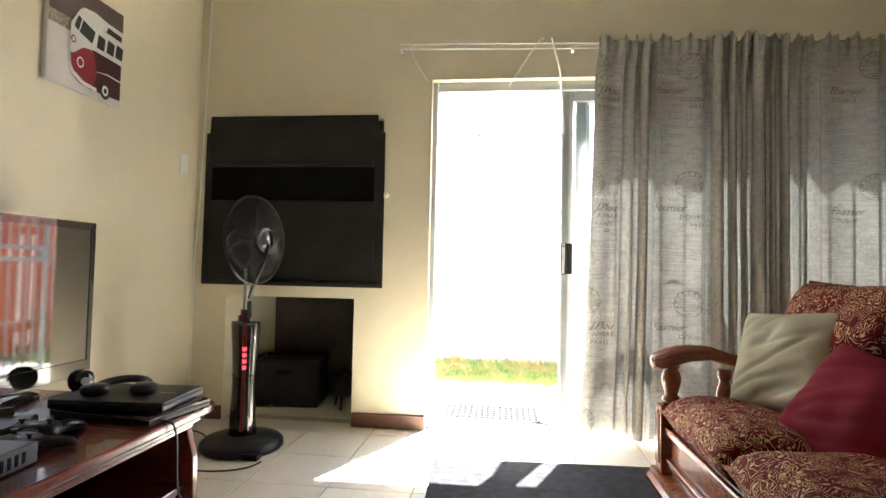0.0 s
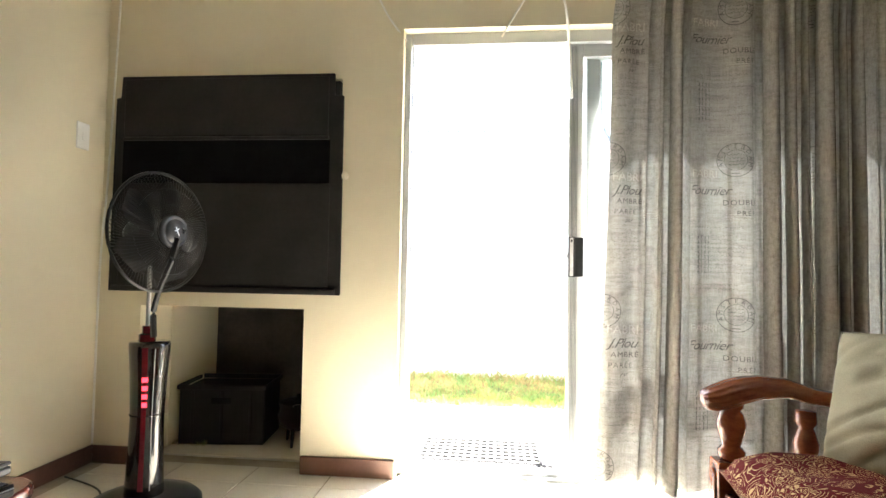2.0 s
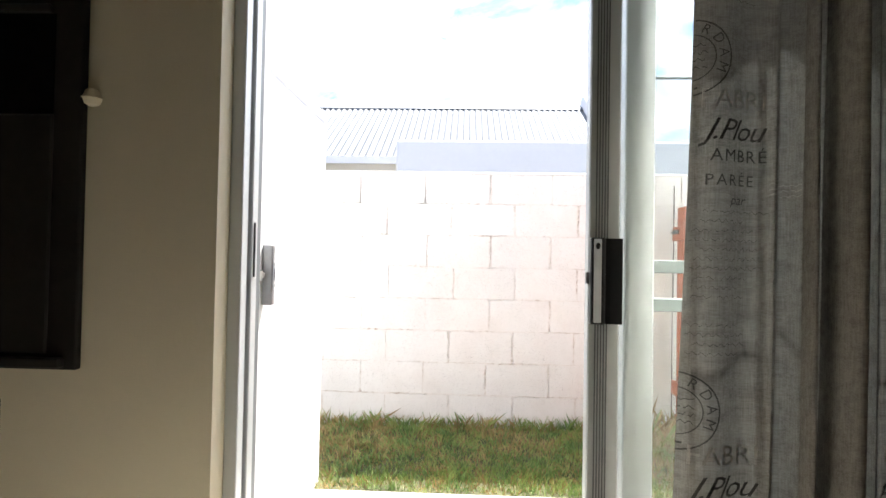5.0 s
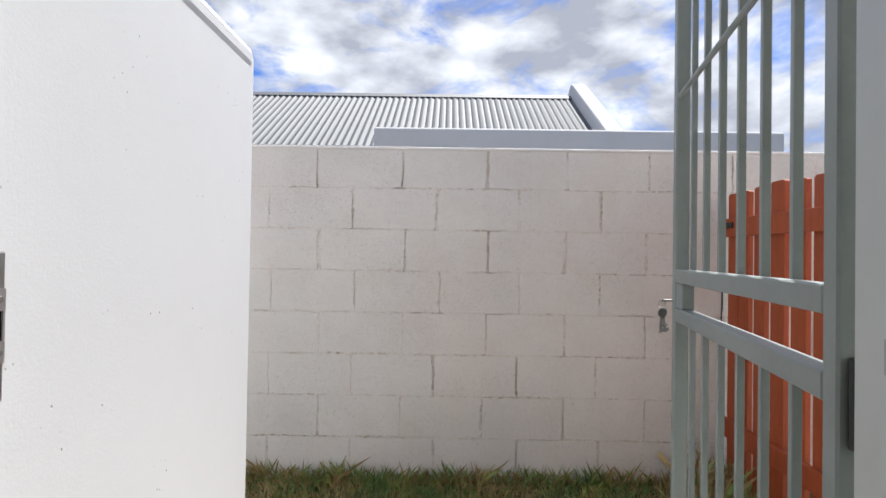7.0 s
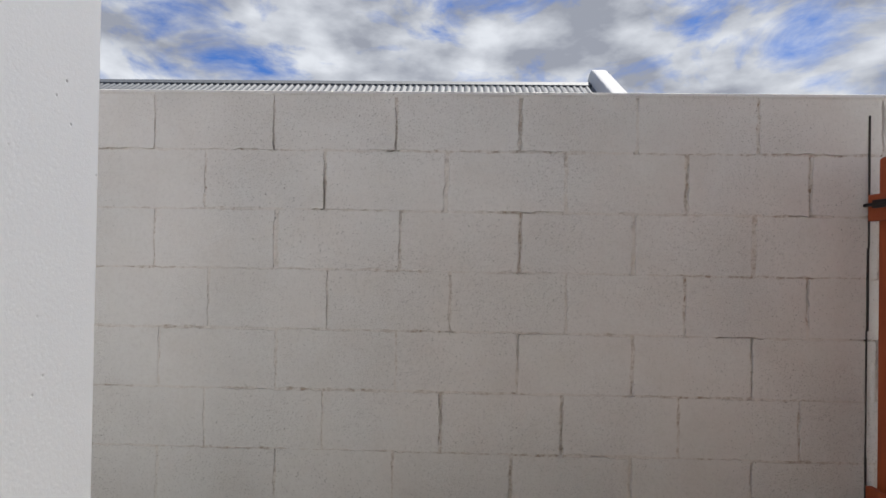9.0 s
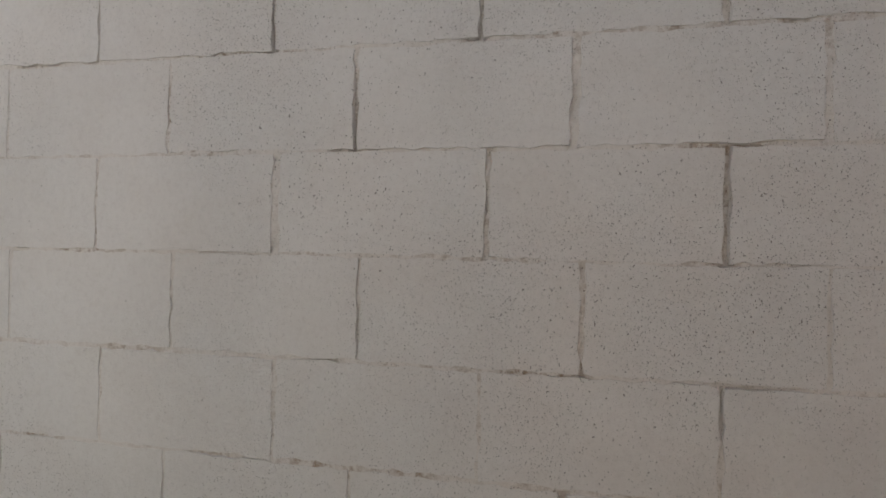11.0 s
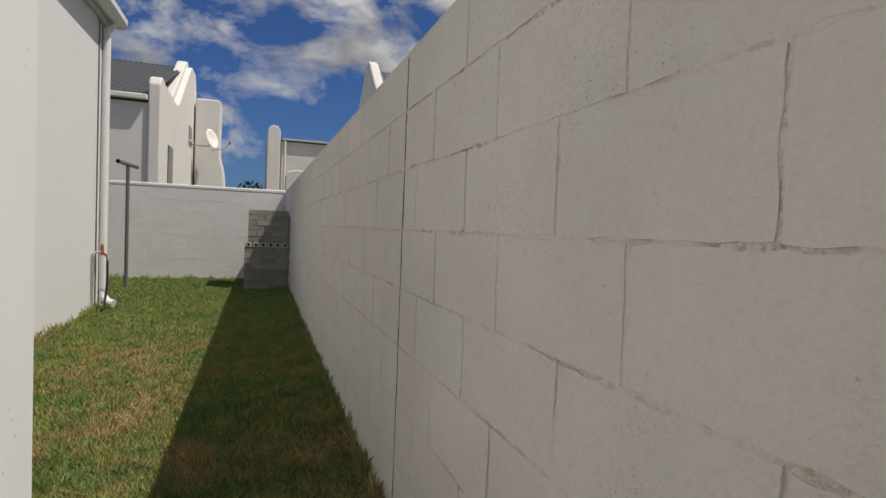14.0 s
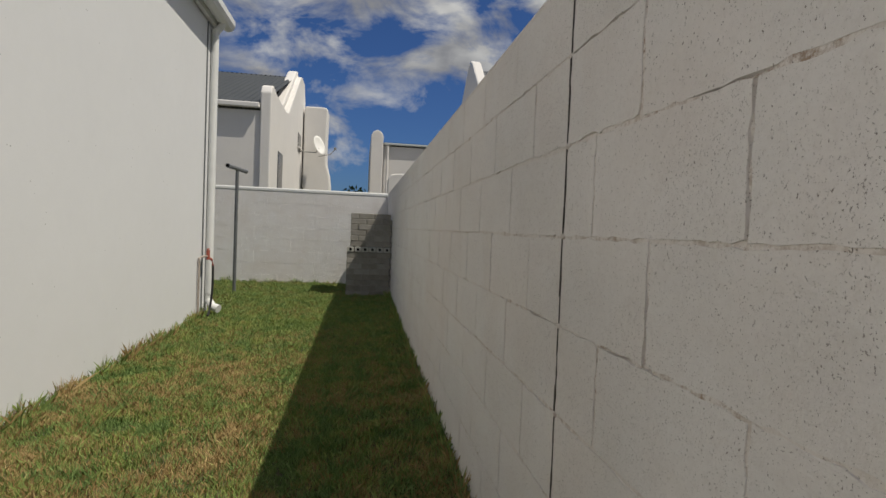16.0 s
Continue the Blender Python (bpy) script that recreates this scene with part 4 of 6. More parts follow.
def letters(text, size, shear=0.0, spacing=1.0):
    """Flat triangles of a word in the built-in font, centred."""
    cu = bpy.data.curves.new("word", 'FONT')
    cu.body = text
    cu.size = size
    cu.shear = shear
    cu.space_character = spacing
    cu.align_x = 'CENTER'
    cu.resolution_u = 2
    ob = new("word", cu)
    bpy.context.view_layer.update()
    me = bpy.data.meshes.new_from_object(ob.evaluated_get(bpy.context.evaluated_depsgraph_get()))
    vs = [(v.co.x, v.co.y) for v in me.vertices]
    fs = [tuple(p.vertices) for p in me.polygons]
    bpy.data.objects.remove(ob)
    bpy.data.curves.remove(cu)
    bpy.data.meshes.remove(me)
    return vs, fs


class Print:
    """Ink laid on the cloth: flat shapes bent onto the folds."""

    def __init__(self):
        self.bm = bmesh.new()

    def lay(self, vs, fs, s0, z0):
        out = []
        for a, b in vs:
            p = cloth_at(s0 + a, z0 + b)
            q = cloth_at(s0 + a + 0.002, z0 + b)
            t = (q - p).normalized()
            out.append(self.bm.verts.new(p + Vector((t.y, -t.x, 0)) * 0.0016))
        for f in fs:
            if len(set(f)) > 2:
                self.bm.faces.new([out[i] for i in f])

    def word(self, text, size, s0, z0, shear=0.0, spacing=1.0):
        vs, fs = letters(text, size, shear, spacing)
        self.lay(vs, fs, s0, z0)

    def bar(self, s0, z0, w, h):
        n = max(1, int(w / 0.012))
        vs = [(w * i / n, 0) for i in range(n + 1)] + [(w * i / n, h) for i in range(n + 1)]
        self.lay(vs, [(i, i + 1, n + 2 + i, n + 1 + i) for i in range(n)], s0, z0)

    def scrawl(self, s0, z0, w, rg, h=0.004, t=0.0011):
        """A line of handwriting too small to read."""
        n = int(w / 0.004)
        ph = rg.random() * 6
        up = [(w * i / n, h * math.sin(i * 1.9 + ph) * (0.5 + rg.random() * 0.7) * (rg.random() > 0.12)) for i in range(n + 1)]
        vs = up + [(a, b + t) for a, b in up]
        self.lay(vs, [(i, i + 1, n + 2 + i, n + 1 + i) for i in range(n) if rg.random() > 0.1], s0, z0)

    def ring(self, s0, z0, r, t, n=32):
        vs = [(r * math.cos(2 * math.pi * i / n), r * math.sin(2 * math.pi * i / n)) for i in range(n)] + [((r - t) * math.cos(2 * math.pi * i / n), (r - t) * math.sin(2 * math.pi * i / n)) for i in range(n)]
        self.lay(vs, [(i, (i + 1) % n, n + (i + 1) % n, n + i) for i in range(n)], s0, z0)

    def arc_word(self, text, size, s0, z0, r, a0, a1):
        for k, ch in enumerate(text):
            a = radians(a0 + (a1 - a0) * k / max(1, len(text) - 1))
            vs, fs = letters(ch, size)
            c, s = math.cos(a - math.pi / 2), math.sin(a - math.pi / 2)
            self.lay([(r * math.cos(a) + x * c - y * s, r * math.sin(a) + x * s + y * c) for x, y in vs], fs, s0, z0)


dark, pale = Print(), Print()
rgp = random.Random(3)
SA, SB, SC, SD = length_at(0.45), length_at(0.83), length_at(1.70), length_at(1.20)
for row in range(-1, 4):
    zc = 2.10 - 0.66 * row
    def ok_z(z):
        return 0.12 < z < 2.2
    # postmarks
    for s0 in (SB + 0.055, SA - 0.085, SD, SC + 0.12):
        if ok_z(zc):
            dark.ring(s0, zc, 0.073, 0.003)
            dark.ring(s0, zc, 0.045, 0.002)
            dark.arc_word("AMSTERDAM", 0.026, s0, zc, 0.050, 200, -20)
            for k in range(4):
                dark.scrawl(s0 - 0.032, zc + 0.022 - 0.014 * k, 0.062, rgp, 0.004, 0.0018)
            dark.bar(s0 - 0.016, zc - 0.060, 0.03, 0.004)
    if ok_z(zc - 0.26):
        pale.word("FABRI", 0.052, SA + 0.0, zc - 0.095)
        dark.word("J.Plou", 0.058, SA, zc - 0.155, 0.45, 0.9)
        dark.word("AMBRÉ", 0.033, SA + 0.01, zc - 0.195, 0.0, 1.15)
        dark.word("PARÉE", 0.030, SA - 0.005, zc - 0.240, 0.0, 1.25)
        dark.word("par", 0.026, SA + 0.01, zc - 0.275, 0.3)
        dark.word("Fournier", 0.056, SB - 0.055, zc - 0.150, 0.45, 0.9)
        dark.word("DOUBLE", 0.034, SB + 0.075, zc - 0.195, 0.0, 1.1)
        dark.word("PRÉP", 0.030, SB + 0.095, zc - 0.240, 0.0, 1.25)
        dark.word("Fournier", 0.056, SC - 0.02, zc - 0.150, 0.45, 0.9)
        dark.word("DOUBLE", 0.034, SC - 0.03, zc - 0.195, 0.0, 1.1)
        for s0 in (SA + 0.07, SC + 0.04, SB + 0.02):
            for k in range(3):
                pale.scrawl(s0, zc - 0.235 - 0.010 * k, 0.09, rgp, 0.0025, 0.002)
        pale.word("FABRI", 0.045, SB - 0.07, zc - 0.075)
    for s0, w in ((SA - 0.075, 0.15), (SB - 0.12, 0.24), (SC - 0.13, 0.26), (SD - 0.12, 0.24)):
        for k in range(16):
            z = zc - 0.29 - 0.0175 * k
            if ok_z(z) and rgp.random() > 0.15:
                dark.scrawl(s0 + rgp.uniform(0, 0.02), z, w * rgp.uniform(0.55, 0.95), rgp)
    if ok_z(zc - 0.36):
        for k in range(4):
            s0 = SB - 0.10 + 0.016 * k
            for q in range(8):
                dark.bar(s0, zc - 0.34 - 0.021 * q, 0.0022 if k % 2 else 0.0035, 0.011 + 0.006 * rgp.random())
tagged(part("dark_print", dark.bm, M_INK, curtain, "dark printed script and postmarks"), kind="stuff")
tagged(part("pale_print", pale.bm, M_INK_PALE, curtain, "pale printed words and bars"), kind="stuff")

# ---- built-in barbecue ----
bbq = thing("built_in_barbecue", "black steel built-in barbecue with closed front set in the wall", "barbecue", (0, 0, 0))
part("body", box((BX0 + 0.01, 0.0, BZ0 + 0.01), (BX1 - 0.01, 0.24, BZ1 - 0.01)), M_BLACK_MATT, bbq)
part("frame", prism([(-1.955, 0.812), (-0.83, 0.812), (-0.833, 1.735), (-0.875, 1.738), (-0.878, 1.84), (-1.925, 1.84), (-1.93, 1.738), (-1.952, 1.735)], 0.018, 'y', -0.022, 0.003), M_BLACK_MATT, bbq)
part("hood", box((-1.90, -0.034, 1.545), (-0.90, -0.023, 1.822), 0.003), M_BLACK_MATT, bbq)
part("hood_lip", box((-1.90, -0.036, 1.528), (-0.895, -0.023, 1.543), 0.002), M_BLACK_MATT, bbq)
# no opening is cut: a flat black sheet gives the dark inside
part("fire_opening_shade", box((-1.905, -0.0245, 1.325), (-0.89, -0.0225, 1.527)), M_BLACK_DEEP, bbq, "flat black sheet in place of the shaded fire opening")
part("door_panel", box((-1.905, -0.032, 0.845), (-0.885, -0.023, 1.322), 0.003), M_BLACK_MATT, bbq)
part("ledge", box((-1.93, -0.040, 0.818), (-0.85, -0.023, 0.838), 0.003), M_BLACK_MATT, bbq)
part("mortar_lump", lathe([(0, 0), (0.016, 0.004), (0.022, 0.016), (0.012, 0.034), (0, 0.038)], 9, pose(-0.825, -0.003, 1.345)), M_CREAM, bbq, "lump of loose plaster at the edge")

# ---- things in the log niche ----
crate = thing("storage_crate", "black plastic crate with handle slots on the niche floor", "crate", (-1.56, 0.46, 0.004), 7)
for lo, hi in (((-0.22, -0.15, 0), (0.22, -0.142, 0.284)), ((-0.22, 0.142, 0), (0.22, 0.15, 0.284)), ((-0.22, -0.141, 0), (-0.212, 0.141, 0.284)), ((0.212, -0.141, 0), (0.22, 0.141, 0.284))):
    part("side", box(lo, hi, 0.002), M_BLACK_MATT, crate)
part("bottom", box((-0.211, -0.141, 0), (0.211, 0.141, 0.012)), M_BLACK_MATT, crate)
for lo, hi in (((-0.232, -0.162, 0.285), (0.232, -0.151, 0.31)), ((-0.232, 0.151, 0.285), (0.232, 0.162, 0.31)), ((-0.232, -0.15, 0.285), (-0.221, 0.15, 0.31)), ((0.221, -0.15, 0.285), (0.232, 0.15, 0.31))):
    part("rim", box(lo, hi, 0.003), M_BLACK_MATT, crate)
for x in (-0.15, 0.0, 0.15):
    part("rib", box((x - 0.008, -0.158, 0.02), (x + 0.008, -0.151, 0.28), 0.002), M_BLACK_MATT, crate)
# raised black strip for the shade within the handle slot
part("handle_slot_shade", box((-0.05, -0.1645, 0.215), (0.05, -0.1625, 0.245)), M_BLACK_DEEP, crate)
pot = thing("cast_iron_pot", "small black three-legged cast iron pot with lid", "pot", (-1.16, 0.40, 0.004))
part("bowl", lathe([(0, 0.07), (0.05, 0.075), (0.095, 0.105), (0.105, 0.15), (0.092, 0.19), (0.10, 0.205), (0.10, 0.212)], 24), M_BLACK_MATT, pot, "", True)
part("lid", lathe([(0.102, 0.213), (0.09, 0.225), (0.05, 0.238), (0.012, 0.243), (0.012, 0.258), (0, 0.26)], 24), M_BLACK_MATT, pot, "", True)
for a in (30, 150, 270):
    part("leg", tube([(0.07 * math.cos(radians(a)), 0.07 * math.sin(radians(a)), 0.10), (0.085 * math.cos(radians(a)), 0.085 * math.sin(radians(a)), 0.0)], [0.012, 0.007], 8), M_BLACK_MATT, pot)
part("bail_handle", tube([(0.03 + 0.02 * math.cos(a * 0.4), -0.085 - 0.004 * a, 0.212 + 0.016 * math.sin(a * 0.4)) for a in range(8)], 0.0016, 6), M_CHROME, pot, "bright wire handle")

# ---- pedestal mist fan ----
fan = thing("pedestal_fan", "black and red pedestal mist fan with tilted head", "fan", (-1.436, -0.462, 0.002), 0)
part("base", lathe([(0, 0), (0.195, 0), (0.205, 0.012), (0.203, 0.035), (0.185, 0.052), (0.13, 0.066), (0.085, 0.072), (0, 0.073)], 40), M_BLACK, fan, "", True)
part("base_foot", box((0.09, -0.19, 0.0), (0.17, -0.135, 0.03), 0.006, None, 2), M_BLACK, fan)
part("column", lathe([(0.070, 0.066), (0.066, 0.12), (0.060, 0.25), (0.058, 0.36), (0.064, 0.50), (0.072, 0.62), (0.071, 0.64), (0.0, 0.642)], 32), M_GLOSS_BLACK, fan, "gloss black water tank column", True)
part("column_ring", lathe([(0.0605, 0.368), (0.0605, 0.372)], 32), M_BLACK_DEEP, fan)


def strip(z0, z1, a0, a1, r0, grow=0.0015):
    bm = bmesh.new()
    rad = [(0.12, 0.066), (0.25, 0.060), (0.36, 0.058), (0.50, 0.064), (0.62, 0.072)]
    zs = np.linspace(z0, z1, 12)
    prev = None
    for z in zs:
        r = float(np.interp(z, [q[0] for q in rad], [q[1] for q in rad])) + grow
        row = [bm.verts.new((r * math.cos(radians(a)), r * math.sin(radians(a)), z)) for a in np.linspace(a0, a1, 8)]
        if prev:
            for k in range(7):
                bm.faces.new((prev[k], prev[k + 1], row[k + 1], row[k]))
        prev = row
    return bm


part("red_front", strip(0.10, 0.625, -76, -60, 0.06), M_RED_GLOSS, fan, "translucent red front strip")
part("silver_edge", strip(0.09, 0.62, -42, -40, 0.06), M_STEEL, fan, "bright edge trim")
for k in range(4):
    part("indicator", strip(0.405 + 0.031 * k, 0.422 + 0.031 * k, -74, -58, 0.06, 0.003), M_LED, fan, "lit red indicator")
part("collar", lathe([(0, 0.642), (0.03, 0.642), (0.03, 0.668), (0.018, 0.672), (0.018, 0.70), (0, 0.70)], 20, pose(-0.012, 0, 0)), M_RED_GLOSS, fan, "red collar")
part("mast", tube([(-0.012, 0, 0.68), (-0.012, 0.0, 0.94)], 0.008, 12), M_STEEL, fan, "bright metal mast")
part("mast_head", tube([(-0.012, 0, 0.93), (-0.012, 0.0, 1.0), (0.0, -0.036, 1.056)], 0.02, 12), M_BLACK, fan)
part("mist_hose", wire([(0.022, -0.012, 0.66), (0.030, -0.03, 0.76), (0.075, -0.06, 0.86), (0.12, -0.075, 0.95), (0.142, -0.075, 1.035)], 0.011), M_BLACK, fan, "ribbed black mist hose")
hm = pose(0.062, -0.052, 1.056, 0, 0, 0) @ Vector((0.97, -0.24, 0.03)).to_track_quat('Z', 'Y').to_matrix().to_4x4()


def ring(r, z, t, m, segs=48):
    return tube([m @ Vector((r * math.cos(2 * math.pi * i / segs), r * math.sin(2 * math.pi * i / segs), z)) for i in range(segs)], t, 6, True)


part("guard_rim", ring(0.222, 0.0, 0.006, hm), M_BLACK, fan)


def guard(side):
    bm = bmesh.new()
    for i in range(90):
        a = 2 * math.pi * i / 90
        pts = []
        for r, z in ((0.045, 0.058), (0.10, 0.056), (0.16, 0.045), (0.205, 0.022), (0.222, 0.0)):
            tw = a + (0.222 - r) * 1.6
            pts.append(hm @ Vector((r * math.cos(tw), r * math.sin(tw), side * z)))
        b_tube(bm, pts, 0.0011, 4)
    for r, z in ((0.10, 0.056), (0.16, 0.045)):
        b_tube(bm, [hm @ Vector((r * math.cos(2 * math.pi * i / 40), r * math.sin(2 * math.pi * i / 40), side * z)) for i in range(40)], 0.0012, 4, True)
    return bm


tagged(part("front_guard", guard(1), M_BLACK, fan, "fine black wire guard"), kind="stuff")
tagged(part("rear_guard", guard(-1), M_BLACK, fan, "fine black wire guard"), kind="stuff")
part("hub_cap", lathe([(0, 0.046), (0.062, 0.046), (0.064, 0.062), (0.058, 0.070), (0.049, 0.069), (0.047, 0.066), (0.045, 0.076), (0, 0.078)], 32, hm), plain("fan_grey", (0.055, 0.056, 0.06), 0.25, 0.0, 0.15), fan, "dark grey glossy hub cap", True)
mark = part("hub_mark", boxes([((-0.002, -0.018, 0.078), (0.002, 0.018, 0.0795)), ((-0.011, 0.004, 0.078), (0.011, 0.008, 0.0795))]), M_SILVER, fan, "small silver mark")
mark.matrix_basis = hm @ pose(0, 0, 0, 0, 0, 25)
part("motor", lathe([(0, -0.16), (0.035, -0.155), (0.055, -0.12), (0.06, -0.06), (0, -0.055)], 24, hm), M_BLACK, fan, "", True)
for k in range(5):
    bl = bmesh.new()
    rows = []
    for r, w in ((0.04, 0.03), (0.09, 0.055), (0.15, 0.07), (0.19, 0.05)):
        rows.append([bl.verts.new((r, -w + s * 2 * w, 0.018 * (s * 2 - 1))) for s in (0, 0.33, 0.66, 1)])
    for a, b in zip(rows, rows[1:]):
        for q in range(3):
            bl.faces.new((a[q], b[q], b[q + 1], a[q + 1]))
    bmesh.ops.solidify(bl, geom=bl.faces[:], thickness=0.002)
    bmesh.ops.transform(bl, matrix=hm @ pose(0, 0, 0, 0, 0, 72 * k), verts=bl.verts[:])
    part("blade", bl, M_BLACK_MATT, fan, "", True)
fcord = thing("fan_cord", "thin black power cord lying on the tiles", "cord", (0, 0, 0))
part("cord", wire([(-1.56, -0.56, 0.02), (-1.62, -0.45, 0.006), (-1.75, -0.30, 0.006), (-1.98, -0.2, 0.006)], 0.004), M_HOSE, fcord)
part("cord", wire([(-1.70, -0.72, 0.006), (-1.50, -0.80, 0.006), (-1.36, -0.79, 0.006), (-1.27, -0.73, 0.006), (-1.24, -0.66, 0.01)], 0.004), M_HOSE, fcord)

# ---- television on its stand ----
stand = thing("tv_stand", "glossy red mahogany television stand with curved front corner", "tv stand", (0, 0, 0))
SX0, SX1, SY0, SY1, SZ = -1.99, -1.10, -3.0, -1.28, 0.455


def bowed(x0, x1, y0, y1, r, n=10):
    pts = [(x0, y0), (x1, y0), (x1, y1 - r * 0.4)]
    for k in range(1, n + 1):
        t = k / n
        pts.append((x1 - 0.02 * t - 0.10 * t ** 3, y1 - r * 0.4 + r * 0.4 * math.sin(t * math.pi / 2)))
    pts.append((x0, y1))
    return pts


part("top", prism(bowed(SX0, SX1, SY0, SY1, 0.25), 0.03, 'z', SZ - 0.03, 0.008), M_MAHOGANY, stand)
part("moulding", prism(bowed(SX0, SX1 - 0.02, SY0, SY1 - 0.02, 0.25), 0.018, 'z', SZ - 0.049, 0.005), M_MAHOGANY, stand)
part("moulding", prism(bowed(SX0, SX1 - 0.035, SY0, SY1 - 0.035, 0.25), 0.016, 'z', SZ - 0.066, 0.004), M_MAHOGANY, stand)
part("end_panel", prism([(SX1 - 0.10, 0.0), (SX1 - 0.055, 0.0), (SX1 - 0.04, 0.12), (SX1 - 0.045, 0.28), (SX1 - 0.075, SZ - 0.067), (SX0 + 0.03, SZ - 0.067), (SX0 + 0.03, 0.0)], 0.03, 'y', SY1 - 0.11, 0.004), M_MAHOGANY, stand)
part("end_panel", box((SX0 + 0.03, SY0 + 0.05, 0), (SX1 - 0.06, SY0 + 0.08, SZ - 0.067), 0.003), M_MAHOGANY, stand)
part("back_panel", box((SX0 + 0.005, SY0 + 0.05, 0.03), (SX0 + 0.02, SY1 - 0.1, SZ - 0.067)), M_MAHOGANY, stand)
part("shelf", box((SX0 + 0.03, SY0 + 0.09, 0.17), (SX1 - 0.07, SY1 - 0.112, 0.195), 0.003), M_MAHOGANY, stand)
part("plinth", box((SX0 + 0.03, SY0 + 0.09, 0.02), (SX1 - 0.075, SY1 - 0.112, 0.075), 0.004), M_MAHOGANY, stand)

tv = thing("television", "black flat screen television with a glossy dark screen", "television", (-1.76, -1.60, SZ + 0.002), 0)
part("foot", lathe([(0, 0), (0.19, 0), (0.19, 0.012), (0.16, 0.02), (0.05, 0.024), (0, 0.025)], 28, pose(-0.02, 0, 0) @ Matrix.Diagonal((0.6, 1.3, 1, 1))), M_GLOSS_BLACK, tv, "", True)
part("neck", box((-0.045, -0.06, 0.02), (-0.015, 0.06, 0.10), 0.004), M_BLACK, tv)
part("case", box((-0.045, -0.48, 0.027), (-0.002, 0.48, 0.628), 0.008, None, 2), M_GLOSS_BLACK, tv)
part("bezel", boxes([((-0.002, -0.48, 0.027), (0.004, 0.48, 0.088)), ((-0.002, -0.48, 0.600), (0.004, 0.48, 0.628)), ((-0.002, -0.48, 0.0885), (0.004, -0.457, 0.5995)), ((-0.002, 0.457, 0.0885), (0.004, 0.48, 0.5995))], 0.0015), M_GLOSS_BLACK, tv)
part("screen", box((-0.0015, -0.4565, 0.089), (0.001, 0.4565, 0.5995)), M_SCREEN, tv, "glossy dark screen")

lap1 = thing("laptop", "closed black laptop with silver edge lying on the stand", "laptop", (-1.295, -1.49, SZ + 0.002), -8)
part("base", box((-0.185, -0.13, 0), (0.185, 0.13, 0.016), 0.004, None, 2), M_BLACK, lap1)
part("trim", box((-0.1845, -0.1295, 0.0161), (0.1845, 0.1295, 0.0164)), M_SILVER, lap1, "thin silver edge")
part("lid", box((-0.185, -0.13, 0.0165), (0.185, 0.13, 0.026), 0.004, None, 2), M_GLOSS_BLACK, lap1)
lap2 = thing("laptop", "closed black laptop stacked on the other laptop", "laptop", (-1.315, -1.48, SZ + 0.0285), 4)
part("base", box((-0.18, -0.125, 0), (0.18, 0.125, 0.018), 0.005, None, 2), M_BLACK, lap2)
part("lid", box((-0.18, -0.125, 0.0185), (0.18, 0.125, 0.028), 0.005, None, 2), M_BLACK, lap2)
part("maker_mark", box((0.10, 0.0, 0.0282), (0.15, 0.006, 0.0288)), M_SILVER, lap2)
phones = thing("headphones", "black padded headphones lying on the laptop", "headphones", (-1.335, -1.49, SZ + 0.058), 20)
part("headband", tube([(0.075 * math.cos(radians(a)), 0.085 * math.sin(radians(a)), 0.016 + 0.010 * math.sin(radians(a))) for a in range(-15, 200, 12)], 0.013, 10), M_BLACK, phones, "", True)
for sx in (-1, 1):
    part("ear_cup", lathe([(0, 0), (0.036, 0), (0.042, 0.012), (0.04, 0.026), (0.026, 0.032), (0, 0.033)], 24, pose(sx * 0.07, -0.025, 0.0)), M_BLACK, phones, "", True)
cam_ball = thing("webcam", "round black webcam on a small foot", "webcam", (-1.64, -1.30, SZ + 0.002))
part("ball", lathe([(0, 0.0), (0.026, 0.004), (0.040, 0.022), (0.044, 0.042), (0.038, 0.066), (0.02, 0.08), (0, 0.083)], 24), M_GLOSS_BLACK, cam_ball, "", True)
part("lens", lathe([(0, 0), (0.014, 0), (0.014, 0.004), (0, 0.005)], 20, pose(0.036, -0.025, 0.045, 80, 0, 55)), M_SILVER, cam_ball)


def controller(at, rz):
    c = thing("game_controller", "black wireless game controller", "game controller", at, rz, "game controllers")
    part("shell", pillow(0.10, 0.15, 0.036, 10, 3.0), M_BLACK, c, "", True)
    for s in (-1, 1):
        part("grip", pillow(0.09, 0.042, 0.032, 8, 2.4), M_BLACK, c, "", True).matrix_basis = pose(0.045, s * 0.055, 0.0, 0, 12, s * 14)
        part("stick", lathe([(0, 0), (0.005, 0), (0.005, 0.012), (0.009, 0.014), (0.009, 0.018), (0, 0.018)], 14, pose(-0.005, s * 0.035, 0.03)), M_BLACK, c)
    part("buttons", boxes([((-0.02, -0.012, 0.033), (-0.012, 0.012, 0.037))], 0.001), M_SILVER, c)
    return c


controller((-1.30, -1.88, SZ + 0.004), 70)
controller((-1.36, -1.78, SZ + 0.004), 100)
boxy = thing("media_player", "flat black media box on the stand", "media player", (-1.28, -2.06, SZ + 0.002), 5)
part("case", box((-0.09, -0.11, 0), (0.09, 0.11, 0.05), 0.006, None, 2), M_BLACK, boxy)
# black strips drawn as the shade in the vent slots
part("vent_shade", boxes([((0.0905, -0.08 + 0.02 * k, 0.012), (0.0912, -0.07 + 0.02 * k, 0.038)) for k in range(8)]), M_BLACK_DEEP, boxy)
modem = thing("router", "flat black router with two small lamps", "router", (-1.52, -1.80, SZ + 0.002), 30)
part("case", box((-0.12, -0.08, 0), (0.12, 0.08, 0.03), 0.008, None, 2), M_BLACK, modem)
